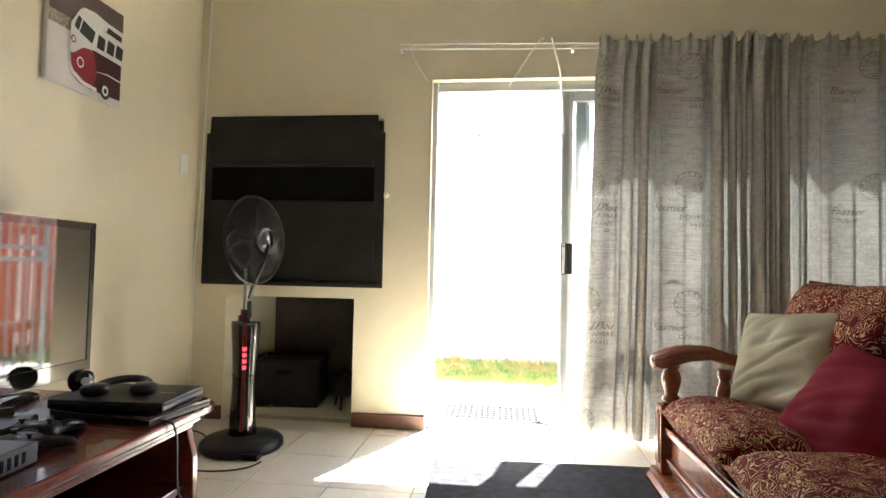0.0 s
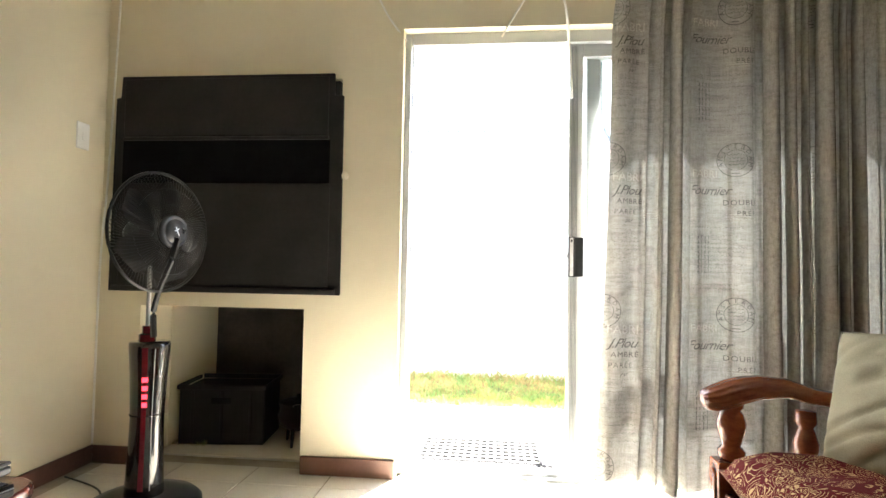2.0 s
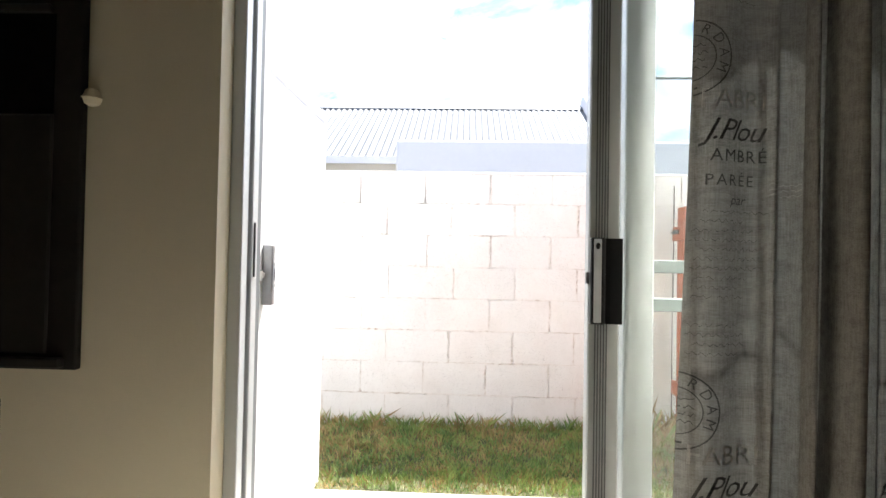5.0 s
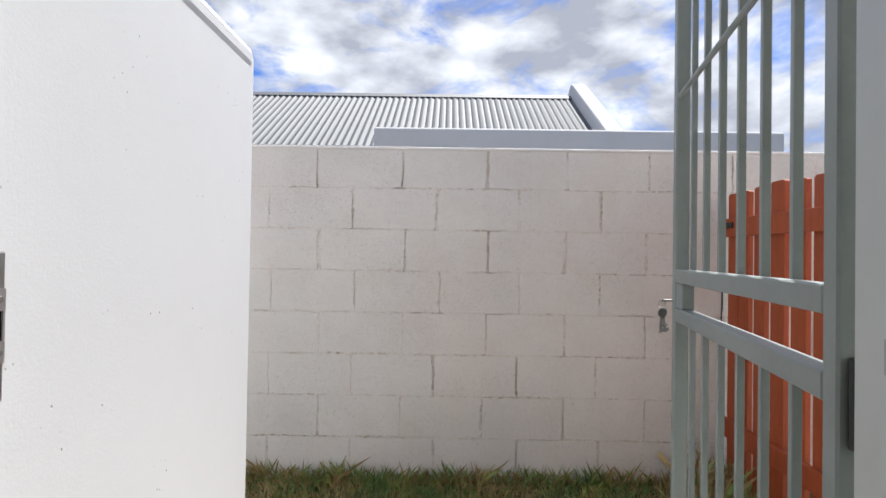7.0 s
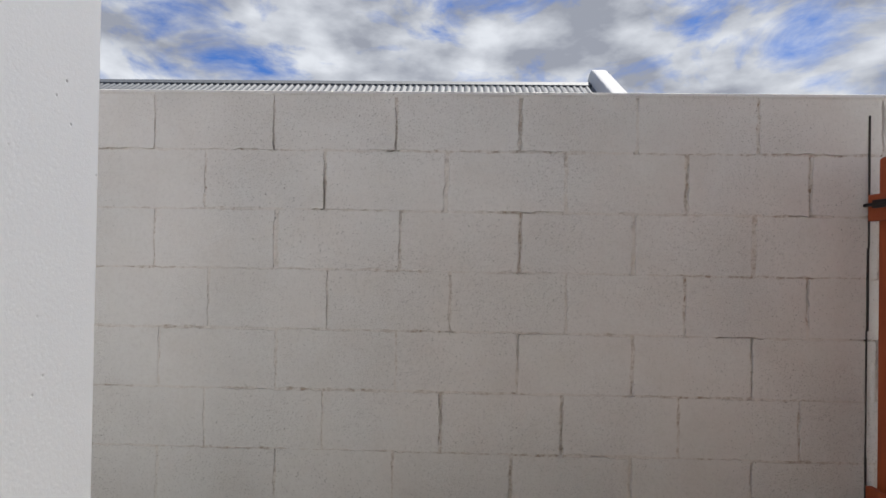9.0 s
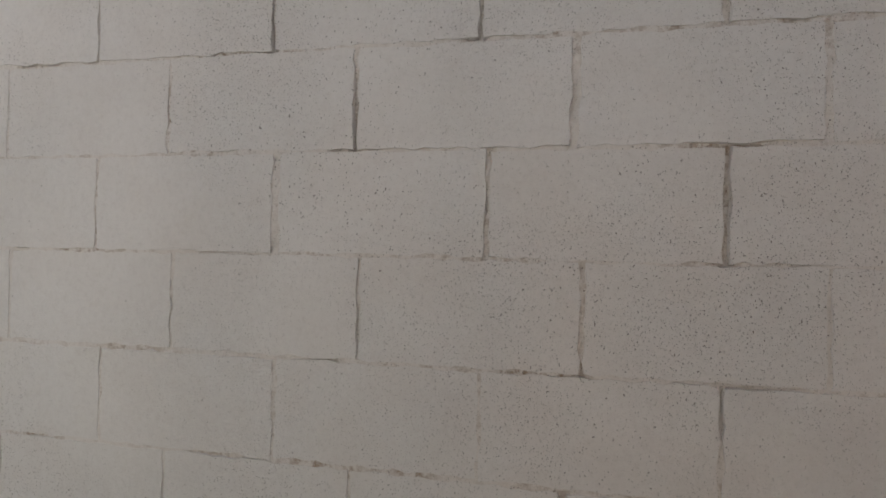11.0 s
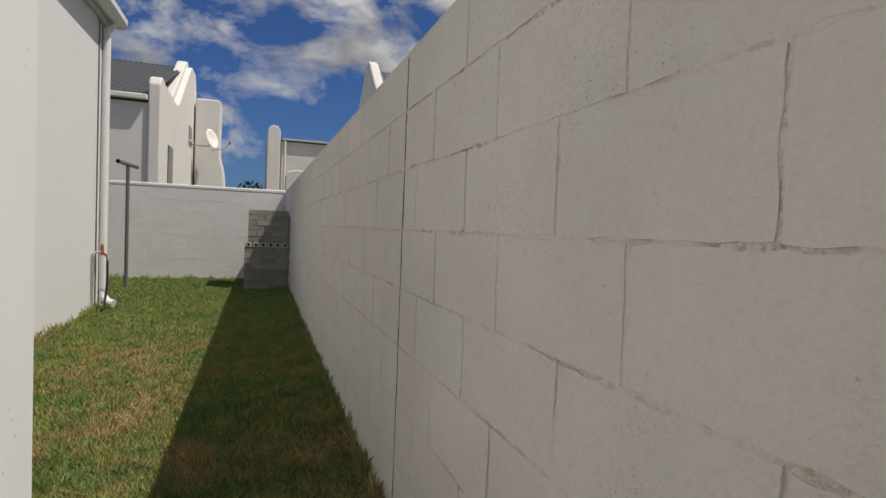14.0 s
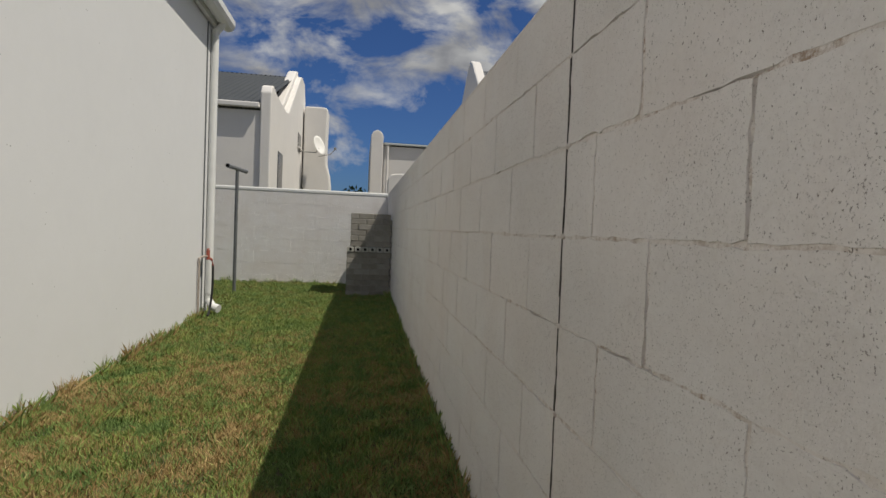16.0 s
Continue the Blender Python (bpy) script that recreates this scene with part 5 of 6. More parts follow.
part("foot", box((-0.06, 0.0805, 0.0), (0.06, 0.09, 0.05), 0.003), M_BLACK, modem)
scord = thing("charger_cord", "thin black cable hanging over the stand edge", "cord", (0, 0, 0))
part("cord", wire([(-1.20, -1.62, SZ + 0.006), (-1.115, -1.60, SZ + 0.008), (-1.085, -1.585, SZ - 0.03), (-1.088, -1.56, 0.25), (-1.075, -1.50, 0.12), (-1.09, -1.46, 0.008)], 0.0035), M_HOSE, scord)

# ---- on the left wall ----
art = thing("canvas_picture", "canvas print of a red and white camper van", "picture", (XL + 0.002, -0.93, 1.68))
part("canvas", box((0.0, -0.215, 0.0), (0.022, 0.215, 0.46), 0.003), M_WHITE_PLASTIC, art)
part("ground_area", box((0.0223, -0.213, 0.30), (0.0232, 0.213, 0.458)), plain("print_brown", (0.115, 0.085, 0.075), 0.8, 0, 0.25, 9), art, "dark photographic background")
part("verge_area", box((0.0223, -0.213, 0.245), (0.0232, 0.213, 0.2995)), plain("print_verge", (0.26, 0.23, 0.18), 0.8, 0, 0.6, 60), art, "mottled verge behind the van")
part("road_area", box((0.0223, -0.213, 0.002), (0.0232, 0.213, 0.2445)), plain("print_road", (0.62, 0.60, 0.57), 0.8, 0, 0.08, 5), art, "pale road under the van")
vanred, vanwhite, vandark = plain("print_red", (0.24, 0.015, 0.02), 0.7), plain("print_white", (0.70, 0.69, 0.66), 0.7), plain("print_dark", (0.03, 0.03, 0.032), 0.7)


def flat(pts, x, material, name, label=""):
    return part(name, prism(pts, 0.0012, 'x', x), material, art, label)


vanside = plain("print_maroon", (0.06, 0.012, 0.014), 0.7)
flat([(0.01, 0.03), (0.09, 0.03), (0.208, 0.035), (0.208, 0.21), (0.025, 0.215)], 0.0235, vanside, "van_side")
flat([(-0.095, 0.15), (-0.085, 0.06), (-0.04, 0.035), (0.03, 0.03), (0.055, 0.10), (0.035, 0.20), (-0.03, 0.215)], 0.0248, vanred, "van_front")
flat([(-0.107, 0.16), (-0.10, 0.285), (-0.06, 0.355), (-0.035, 0.378), (0.03, 0.385), (0.11, 0.372), (0.208, 0.368), (0.208, 0.205), (0.03, 0.212), (-0.03, 0.20), (-0.085, 0.155)], 0.0261, vanwhite, "van_roof")
flat([(-0.085, 0.275), (-0.062, 0.262), (-0.046, 0.322), (-0.064, 0.33)], 0.0274, vandark, "van_window")
flat([(-0.055, 0.26), (0.018, 0.236), (0.034, 0.296), (-0.038, 0.32)], 0.0274, vandark, "van_window")
for y0 in (0.046, 0.106, 0.163):
    flat([(y0, 0.232), (y0 + 0.044, 0.229), (y0 + 0.05, 0.288), (y0 + 0.008, 0.295)], 0.0274, vandark, "van_window")
flat([(0.10, 0.325), (0.20, 0.318), (0.20, 0.345), (0.11, 0.352)], 0.0274, vandark, "roof_window")
for cy, cz, r, mm in ((-0.045, 0.128, 0.024, vanwhite), (-0.045, 0.128, 0.017, vanred), (-0.088, 0.215, 0.016, vandark), (-0.088, 0.215, 0.011, vanwhite), (0.107, 0.05, 0.040, vandark), (0.107, 0.05, 0.024, vanwhite), (0.107, 0.05, 0.012, vandark)):
    flat([(cy + r * 0.8 * math.cos(k * 0.3927), cz + r * math.sin(k * 0.3927)) for k in range(16)], 0.0274 + 0.04 * (0.041 - r), mm, "van_lamp" if cz > 0.1 else "van_wheel")
flat([(-0.112, 0.10), (-0.085, 0.062), (-0.03, 0.035), (0.055, 0.028), (0.055, 0.044), (-0.025, 0.052), (-0.078, 0.08), (-0.104, 0.115)], 0.0274, vanwhite, "van_bumper")
flat([(0.04, 0.118), (0.12, 0.128), (0.208, 0.122), (0.208, 0.127), (0.12, 0.134)], 0.0248, vanwhite, "van_trim")
sw = thing("light_switch", "white plastic light switch plate", "switch", (XL + 0.001, -0.146, 1.46))
part("plate", box((0.0, -0.038, 0.0), (0.008, 0.038, 0.122), 0.003), M_WHITE_PLASTIC, sw)
part("rocker", box((0.0082, -0.010, 0.04), (0.012, 0.010, 0.08), 0.002), M_WHITE_PLASTIC, sw)
cable = thing("corner_cable", "thin cream cable running up the corner of the wall", "cable", (0, 0, 0))
part("cable", wire([(XL + 0.012, -0.012, 0.09), (XL + 0.012, -0.012, 0.9), (XL + 0.03, -0.01, 1.3), (XL + 0.045, -0.008, 1.8), (XL + 0.06, -0.008, 2.4), (XL + 0.06, -0.008, 2.94)], 0.005), M_ROD, cable)

# ---- rug ----
rug = thing("rug", "black short-pile rug on the tiles", "rug", (0.0, 0, 0))
part("rug_body", box((-0.47, -2.3, 0.001), (0.62, -0.455, 0.014), 0.005, pose(0, 0, 0, 0, 0, 3)), M_RUG, rug)

# ---- sofa ----
sofa = thing("sofa", "carved varnished wooden sofa with red floral cushions", "sofa", (0.0, 0, 0))
FX, BX, AY = 0.56, 1.36, -0.62     # front, back, far end
part("front_rail", box((FX + 0.04, -2.62, 0.075), (FX + 0.075, AY - 0.06, 0.27), 0.004), M_SOFA_WOOD, sofa)
part("rail_moulding", box((FX + 0.015, -2.62, 0.245), (FX + 0.04, AY - 0.06, 0.275), 0.006, None, 2), M_SOFA_WOOD, sofa)
part("rail_moulding", box((FX + 0.02, -2.62, 0.115), (FX + 0.04, AY - 0.06, 0.14), 0.006, None, 2), M_SOFA_WOOD, sofa)
part("plinth", prism([(FX - 0.03, 0.0), (FX - 0.03, 0.03), (FX - 0.015, 0.045), (FX - 0.01, 0.07), (FX + 0.06, 0.075), (FX + 0.06, 0.0)], 2.06, 'y', -2.62), M_SOFA_WOOD, sofa)
part("end_post", box((FX, AY - 0.055, 0.075), (FX + 0.10, AY + 0.02, 0.36), 0.006, None, 2), M_SOFA_WOOD, sofa)
part("post_panel", prism([(AY - 0.038, 0.11), (AY + 0.004, 0.11), (AY + 0.004, 0.32), (AY - 0.017, 0.335), (AY - 0.038, 0.32)], 0.006, 'x', FX - 0.006, 0.002), M_SOFA_WOOD, sofa)
part("end_frame", box((FX + 0.101, AY - 0.03, 0.075), (BX, AY + 0.015, 0.27), 0.004), M_SOFA_WOOD, sofa)
part("turned_post", lathe([(0.030, 0.361), (0.040, 0.375), (0.040, 0.39), (0.026, 0.405), (0.040, 0.45), (0.043, 0.475), (0.034, 0.505), (0.026, 0.515), (0.036, 0.525), (0.036, 0.54), (0, 0.54)], 20, pose(FX + 0.055, AY - 0.015, 0)), M_SOFA_WOOD, sofa, "", True)
part("turned_post", lathe([(0.026, 0.271), (0.034, 0.30), (0.020, 0.32), (0.032, 0.38), (0.036, 0.42), (0.024, 0.46), (0.020, 0.47), (0.030, 0.485), (0.028, 0.52), (0, 0.52)], 20, pose(FX + 0.275, AY - 0.015, 0)), M_SOFA_WOOD, sofa, "", True)


def arm(y):
    bm = bmesh.new()
    prof = [(-0.092, 0.548, 0.010), (-0.088, 0.547, 0.026), (-0.075, 0.546, 0.040), (-0.05, 0.550, 0.050), (-0.015, 0.562, 0.054), (0.03, 0.576, 0.052), (0.08, 0.586, 0.046), (0.16, 0.588, 0.038), (0.28, 0.565, 0.033), (0.42, 0.545, 0.032), (0.56, 0.56, 0.034), (0.72, 0.60, 0.036), (0.86, 0.64, 0.034)]
    rings = []
    for x, z, w in prof:
        h = w * 0.82
        cut = 0.11 * max(0.0, min(1.0, (0.12 - x) / 0.1))
        ring_v = []
        for k in range(56):
            a = 2 * math.pi * k / 56
            q = 1 - cut * (0.5 - 0.5 * math.cos(a * 14)) ** 2
            ring_v.append(bm.verts.new((FX + 0.055 + x * (0.86 if x > 0.2 else 1.0), y + w * 1.15 * q * math.cos(a), z + h * q * math.sin(a))))
        rings.append(ring_v)
    for a, b in zip(rings, rings[1:]):
        for k in range(56):
            bm.faces.new((a[k], a[(k + 1) % 56], b[(k + 1) % 56], b[k]))
    bm.faces.new(list(reversed(rings[0])))
    bm.faces.new(rings[-1])
    bmesh.ops.recalc_face_normals(bm, faces=bm.faces[:])
    return bm


part("armrest", arm(AY - 0.015), M_SOFA_WOOD, sofa, "", True)


def facing(at, n, roll=0.0):
    """A pose whose z axis points along n with y as far up as it goes."""
    z = Vector(n).normalized()
    y = (Vector((0, 0, 1)) - z * z.z).normalized()
    x = y.cross(z)
    m = Matrix((x, y, z)).transposed().to_4x4()
    return Matrix.Translation(at) @ m @ pose(0, 0, 0, 0, 0, roll)


for k in range(3):
    y1 = AY - 0.065 - k * 0.66
    seat = part("seat_cushion", pillow(0.64, 0.65, 0.20, 20, 5.0, 0.0, k), M_FLORAL, sofa, "plump red floral seat cushion", True)
    seat.matrix_basis = pose(FX + 0.31, y1 - 0.325, 0.235, 0, 2, 0)
    back = part("back_cushion", pillow(0.66, 0.70, 0.25, 22, 3.6, 0.0, k + 5), M_FLORAL, sofa, "arched red floral back cushion", True)
    back.matrix_basis = facing((FX + 0.555, y1 - 0.25, 0.575), (-0.97, 0.0, 0.24)) @ pose(0, 0, -0.125)
part("back_frame", box((BX - 0.05, -2.6, 0.27), (BX, AY - 0.07, 0.80), 0.01), M_SOFA_WOOD, sofa)
beige = thing("scatter_cushion", "beige velvet scatter cushion leaning on the sofa back", "cushion", (0, 0, 0))
part("cushion", pillow(0.42, 0.40, 0.14, 40, 2.6, 0.0, 3, 0.30), M_CUSHION_BEIGE, beige, "", True).matrix_basis = facing((0.945, -0.915, 0.605), (-0.86, -0.36, 0.36), 6) @ pose(0, 0, -0.07)
redc = thing("scatter_cushion", "dark red velvet scatter cushion on the sofa seat", "cushion", (0, 0, 0))
part("cushion", pillow(0.42, 0.40, 0.16, 30, 2.6, 0.0, 8, 0.2), M_CUSHION_RED, redc, "", True).matrix_basis = facing((0.965, -1.30, 0.515), (-0.80, -0.25, 0.54), -12) @ pose(0, 0, -0.085)

# ---- door mat outside ----
mat_t = thing("door_mat", "openwork grey rubber door mat on the slab", "door mat", (-0.19, 0.42, 0.001))


def mat_mesh():
    bm = bmesh.new()
    for k in range(17):
        x = -0.30 + 0.6 * k / 16
        b_box(bm, (x - 0.006, -0.16, 0), (x + 0.006, 0.16, 0.012))
    for k in range(7):
        y = -0.16 + 0.32 * k / 6
        b_box(bm, (-0.306, y - 0.005, 0.0), (0.306, y + 0.005, 0.010))
    for k in range(26):
        x = -0.34 + 0.68 * k / 25
        for y in (-0.185, 0.185):
            b_tube(bm, [(x + 0.011 * math.cos(a * 1.047), y + 0.011 * math.sin(a * 1.047), 0.006) for a in range(6)], 0.004, 4, True)
    return bm


part("web", mat_mesh(), plain("mat_rubber", (0.05, 0.05, 0.053), 0.8), mat_t)

# ---- picket gate of orange boards ----
fence = thing("picket_fence", "orange stained wooden picket fence between wall and house", "fence", (0, 0, 0))
PX = 1.24
rng = random.Random(4)
y = YW - 0.03
k = 0
while y > 0.32:
    w = 0.078 + 0.012 * rng.random()
    top = 1.385 + 0.02 * rng.random()
    part("picket", prism([(y - w, 0.04), (y, 0.04), (y, top - 0.006), (y - 0.01, top), (y - w + 0.01, top), (y - w, top - 0.006)], 0.02, 'x', PX), M_FENCE, fence)
    y -= w + (0.008 if k == 0 else 0.042)
    k += 1
for z in (0.25, 1.185):
    part("cross_rail", box((PX - 0.024, 0.30, z), (PX - 0.002, YW - 0.012, z + 0.085), 0.002), M_FENCE, fence)
bolt = thing("gate_bolt", "black steel slide bolt on the fence", "bolt", (PX - 0.028, YW - 0.06, 1.225))
part("rod", tube([(0, -0.05, 0.012), (0, 0.055, 0.012)], 0.006, 8), M_BLACK, bolt)
part("plate", box((-0.004, -0.06, 0.0), (0.003, 0.02, 0.026), 0.001), M_BLACK, bolt)

# ---- side yard: pipe, tap, washing line, brick barbecue ----
gutter = thing("roof_gutter", "white half-round gutter along the eave", "gutter", (0, 0, 0))
part("trough", prism([(0.30, 3.18), (0.30, 3.11), (0.32, 3.075), (0.36, 3.06), (0.41, 3.075), (0.435, 3.12), (0.435, 3.18), (0.425, 3.18), (0.425, 3.13), (0.40, 3.09), (0.36, 3.072), (0.325, 3.09), (0.31, 3.12), (0.31, 3.18)], 12.3, 'x', -7.62), M_GUTTER, gutter)
part("fascia", box((-7.6, 0.262, 3.04), (4.6, 0.298, 3.2)), M_GUTTER, gutter)
pipe = thing("downpipe", "white round downpipe at the house corner with a kicked-out shoe", "downpipe", (0, 0, 0))
part("pipe", tube([(-7.40, 0.29, 0.22), (-7.40, 0.29, 3.0)], 0.038, 24), M_GUTTER, pipe)
part("offset", tube([(-7.40, 0.36, 3.08), (-7.40, 0.34, 3.03), (-7.40, 0.30, 2.98)], 0.035, 10), M_GUTTER, pipe)
part("shoe", tube([(-7.40, 0.29, 0.23), (-7.395, 0.295, 0.15), (-7.37, 0.34, 0.09), (-7.34, 0.41, 0.07)], [0.04, 0.04, 0.042, 0.045], 12), M_GUTTER, pipe)
tap = thing("garden_tap", "red painted garden tap on a wall pipe with a black hose", "tap", (0, 0, 0))
part("riser", tube([(-7.10, 0.27, 0.0), (-7.10, 0.27, 0.62), (-7.12, 0.30, 0.635), (-7.19, 0.33, 0.635)], 0.011, 8), M_COPPER_PIPE, tap)
part("body", tube([(-7.19, 0.33, 0.60), (-7.19, 0.33, 0.70)], 0.018, 10), M_COPPER, tap)
part("spout", tube([(-7.19, 0.33, 0.62), (-7.22, 0.36, 0.60), (-7.23, 0.37, 0.54)], 0.013, 10), M_COPPER, tap)
part("handle", box((-7.22, 0.32, 0.705), (-7.16, 0.34, 0.715), 0.003), M_COPPER, tap)
part("hose", wire([(-7.23, 0.37, 0.54), (-7.23, 0.37, 0.30), (-7.20, 0.36, 0.12), (-7.12, 0.36, 0.03)], 0.012), M_HOSE, tap)
meter = thing("wall_conduit", "thin white conduit running up the house wall", "conduit", (0, 0, 0))
part("conduit", tube([(-7.25, 0.258, 0.0), (-7.25, 0.258, 3.03)], 0.007, 8), M_FRAME_D, meter)

wash = thing("washing_line_post", "grey steel washing line post with a tube crossbar", "washing line", (-9.43, 0.10, -0.01))
part("post", tube([(0, 0, 0), (0, 0, 1.74)], 0.024, 12), M_FRAME_D, wash)
part("crossbar", tube([(0.40, -0.04, 1.765), (-0.40, 0.04, 1.765)], 0.03, 12), M_FRAME_D, wash)
# black disc as the shade inside the open tube end
part("bar_end_shade", lathe([(0, 0), (0.024, 0), (0.024, 0.002), (0, 0.002)], 12, pose(0.4005, -0.04, 1.765, 0, 90, -5.7)), M_BLACK_DEEP, wash)
for k in range(3):
    part("line", tube([(0.30 - 0.3 * k, -0.03 + 0.03 * k, 1.77), (0.30 - 0.3 * k, -5.0, 1.72)], 0.003, 5), M_ROD, wash)

brick_braai = thing("brick_barbecue", "unfinished grey cement brick barbecue stack in the corner", "barbecue", (-9.35, 1.68, -0.01))
rng = random.Random(11)
bm_brick = box((-0.108, -0.05, 0.0), (0.108, 0.05, 0.073), 0.004)
brick_long = mesh_from("brick", bm_brick, M_CEMENT)
bm_brick = box((-0.108, -0.05, 0.0), (0.108, 0.05, 0.073), 0.004)
bmesh.ops.transform(bm_brick, matrix=pose(0, 0, 0, 0, 0, 90), verts=bm_brick.verts[:])
brick_turn = mesh_from("brick", bm_brick, M_CEMENT)
brick_half = mesh_from("brick", box((-0.05, -0.052, 0.0), (0.05, 0.052, 0.073), 0.004), M_CEMENT)
brick_pale = mesh_from("brick", box((-0.108, -0.048, 0.0), (0.108, 0.048, 0.073), 0.004), plain("pale_brick", (0.50, 0.49, 0.46), 0.9, 0.0, 0.15, 20, 0.002, 80))


def lay(me, x, y, z):
    o = new("brick", me)
    o.parent = brick_braai
    o.matrix_basis = pose(x + rng.uniform(-0.004, 0.004), y + rng.uniform(-0.003, 0.003), z, 0, 0, rng.uniform(-1.2, 1.2))


for c in range(15):
    z = c * 0.081
    inset = 0.0 if c < 9 else 0.045
    off = 0.0 if c % 2 else 0.108
    if c == 8:
        for i in range(6):
            lay(brick_pale, 0.0, 0.052 + 0.105 * i, z)
    else:
        yy = inset + 0.108
        if c % 2 == 0:
            lay(brick_half, 0.05, inset + 0.052, z)
            yy = inset + 0.222
        while yy < 0.62:
            lay(brick_turn, 0.05, yy, z)
            yy += 0.227
        for i in range(3):
            lay(brick_long, -0.12 - 0.227 * i + (0.0 if c % 2 else 0.005), 0.05 + inset, z)
part("core", box((-0.75, 0.06, 0.0), (-0.01, 0.62, 15 * 0.081 - 0.09)), M_CEMENT, brick_braai)
part("mortar", boxes([((0.0, 0.006, 0.0), (0.092, 0.62, 0.645)), ((0.0, 0.052, 0.73), (0.092, 0.62, 15 * 0.081 - 0.012))]), M_CEMENT, brick_braai)
# flat black discs replace the shade in the brick cores
for i in range(6):
    part("core_hole_shade", lathe([(0, 0), (0.020, 0), (0.020, 0.002), (0, 0.002)], 12, pose(0.1125, 0.052 + 0.105 * i, 8 * 0.081 + 0.037, 0, 90, 0)), M_BLACK_DEEP, brick_braai)

# ---- neighbouring houses ----


def corrugated_roof(name, x0, x1, y0, z0, y1, z1, pitch, material, parent, along='x', amp=0.018):
    """Ribbed sheet between an eave line and a ridge line."""
    bm = bmesh.new()
    n = int(abs(x1 - x0) / pitch * 4)
    rows = []
    nrm = Vector((0, -(z1 - z0), y1 - y0)).normalized()
    for i in range(n + 1):
        x = x0 + (x1 - x0) * i / n
        d = amp * math.sin(i * math.pi / 2 + 0.4)
        a, b = Vector((x, y0, z0)) + nrm * d, Vector((x, y1, z1)) + nrm * d
        if along == 'y':
            a, b = Vector((a.y, a.x, a.z)), Vector((b.y, b.x, b.z))
        rows.append((bm.verts.new(a), bm.verts.new(b)))
    for p, q in zip(rows, rows[1:]):
        bm.faces.new((p[0], q[0], q[1], p[1]))
    return part(name, bm, material, parent)


nb = thing("neighbour_house", "neighbouring house with grey corrugated roof and white parapet", "house", (0, 0, 0))
part("wall", box((-14, 10.9, 0), (3.05, 16.6, 3.2)), M_HOUSE_WHITE, nb)
corrugated_roof("roof", -14, 3.05, 10.5, 3.26, 13.73, 5.28, 0.152, M_ROOF_BLUE, nb)
corrugated_roof("roof", -14, 3.05, 17.0, 3.26, 13.73, 5.28, 0.152, M_ROOF_BLUE, nb)
part("ridge_cap", prism([(13.5, 5.155), (13.73, 5.30), (13.96, 5.155), (13.96, 5.17), (13.73, 5.315), (13.5, 5.17)], 17.05, 'x', -14), M_ROOF_BLUE, nb)
part("fascia", box((-14, 10.44, 3.10), (3.05, 10.50, 3.26)), M_HOUSE_WHITE, nb)
part("gable_coping", prism([(10.2, 0.0), (10.2, 3.4), (10.45, 3.62), (13.55, 5.55), (13.73, 5.62), (13.91, 5.55), (17.0, 3.62), (17.2, 3.4), (17.2, 0.0)], 0.36, 'x', 3.06, 0.05), M_HOUSE_WHITE, nb, "rounded white gable parapet")
part("yard_wall", box((-1.4, 9.0, 0), (5.7, 9.2, 3.30), 0.03), M_HOUSE_WHITE, nb)

h2 = thing("gabled_house", "greige house with charcoal corrugated roof, gable parapets and chimney", "house", (0, 0, 0))
GY = -0.3
part("wall", box((-21.2, -12, 0), (-14.57, GY - 0.26, 3.62)), M_HOUSE_WHITE, h2)
corrugated_roof("roof", -12, GY - 0.2, -14.5, 3.78, -20.2, 5.92, 0.152, M_ROOF_DARK, h2, 'y')
corrugated_roof("roof", -12, GY - 0.2, -25.9, 3.78, -20.2, 5.92, 0.152, M_ROOF_DARK, h2, 'y')
part("eave_gutter", box((-14.52, -12, 3.66), (-14.40, GY - 0.26, 3.78), 0.02), M_HOUSE_WHITE, h2)
part("gable_wall", prism([(-14.5, 0.0), (-14.5, 4.05), (-14.6, 4.2), (-14.78, 4.27), (-15.0, 4.26), (-15.2, 4.2), (-17.0, 4.12), (-17.5, 4.2), (-20.2, 5.95), (-20.5, 6.02), (-21.3, 6.02), (-21.7, 5.4), (-21.7, 0.0)], 0.25, 'y', GY - 0.25, 0.03), M_HOUSE_WHITE, h2)
part("gable_coping", prism([(-17.3, 4.1), (-17.2, 4.22), (-17.3, 4.35), (-20.15, 6.1), (-20.45, 6.2), (-20.65, 6.08), (-20.4, 5.92)], 0.30, 'y', GY - 0.45, 0.05), M_HOUSE_WHITE, h2, "sunlit rounded parapet coping")
for x0, x1, z0, z1 in ((-16.4, -15.65, 1.8, 2.84), (-20.5, -19.75, 3.58, 4.02)):
    win = part("window", box((x0, GY + 0.0005, z0), (x1, GY + 0.02, z1)), M_WINDOW_DARK, h2)
    part("sill", box((x0 - 0.05, GY + 0.0205, z0 - 0.06), (x1 + 0.05, GY + 0.07, z0 - 0.002)), M_HOUSE_WHITE, win)
part("chimney", prism([(-0.25, 0.0), (-0.25, 5.1), (-0.2, 5.17), (0.48, 5.17), (0.55, 5.1), (0.53, 3.7), (0.55, 3.2), (0.66, 2.8), (0.70, 2.4), (0.70, 0.0)], 1.0, 'x', -22.0, 0.04), M_HOUSE_WHITE, h2)
dish = thing("satellite_dish", "white satellite dish on a wall arm", "satellite dish", (-20.5, 0.33, 3.75))
part("dish_arm", tube([(0, -0.62, -0.25), (0, -0.1, -0.25), (0.0, 0.0, -0.1)], 0.02, 6), M_STEEL, dish)
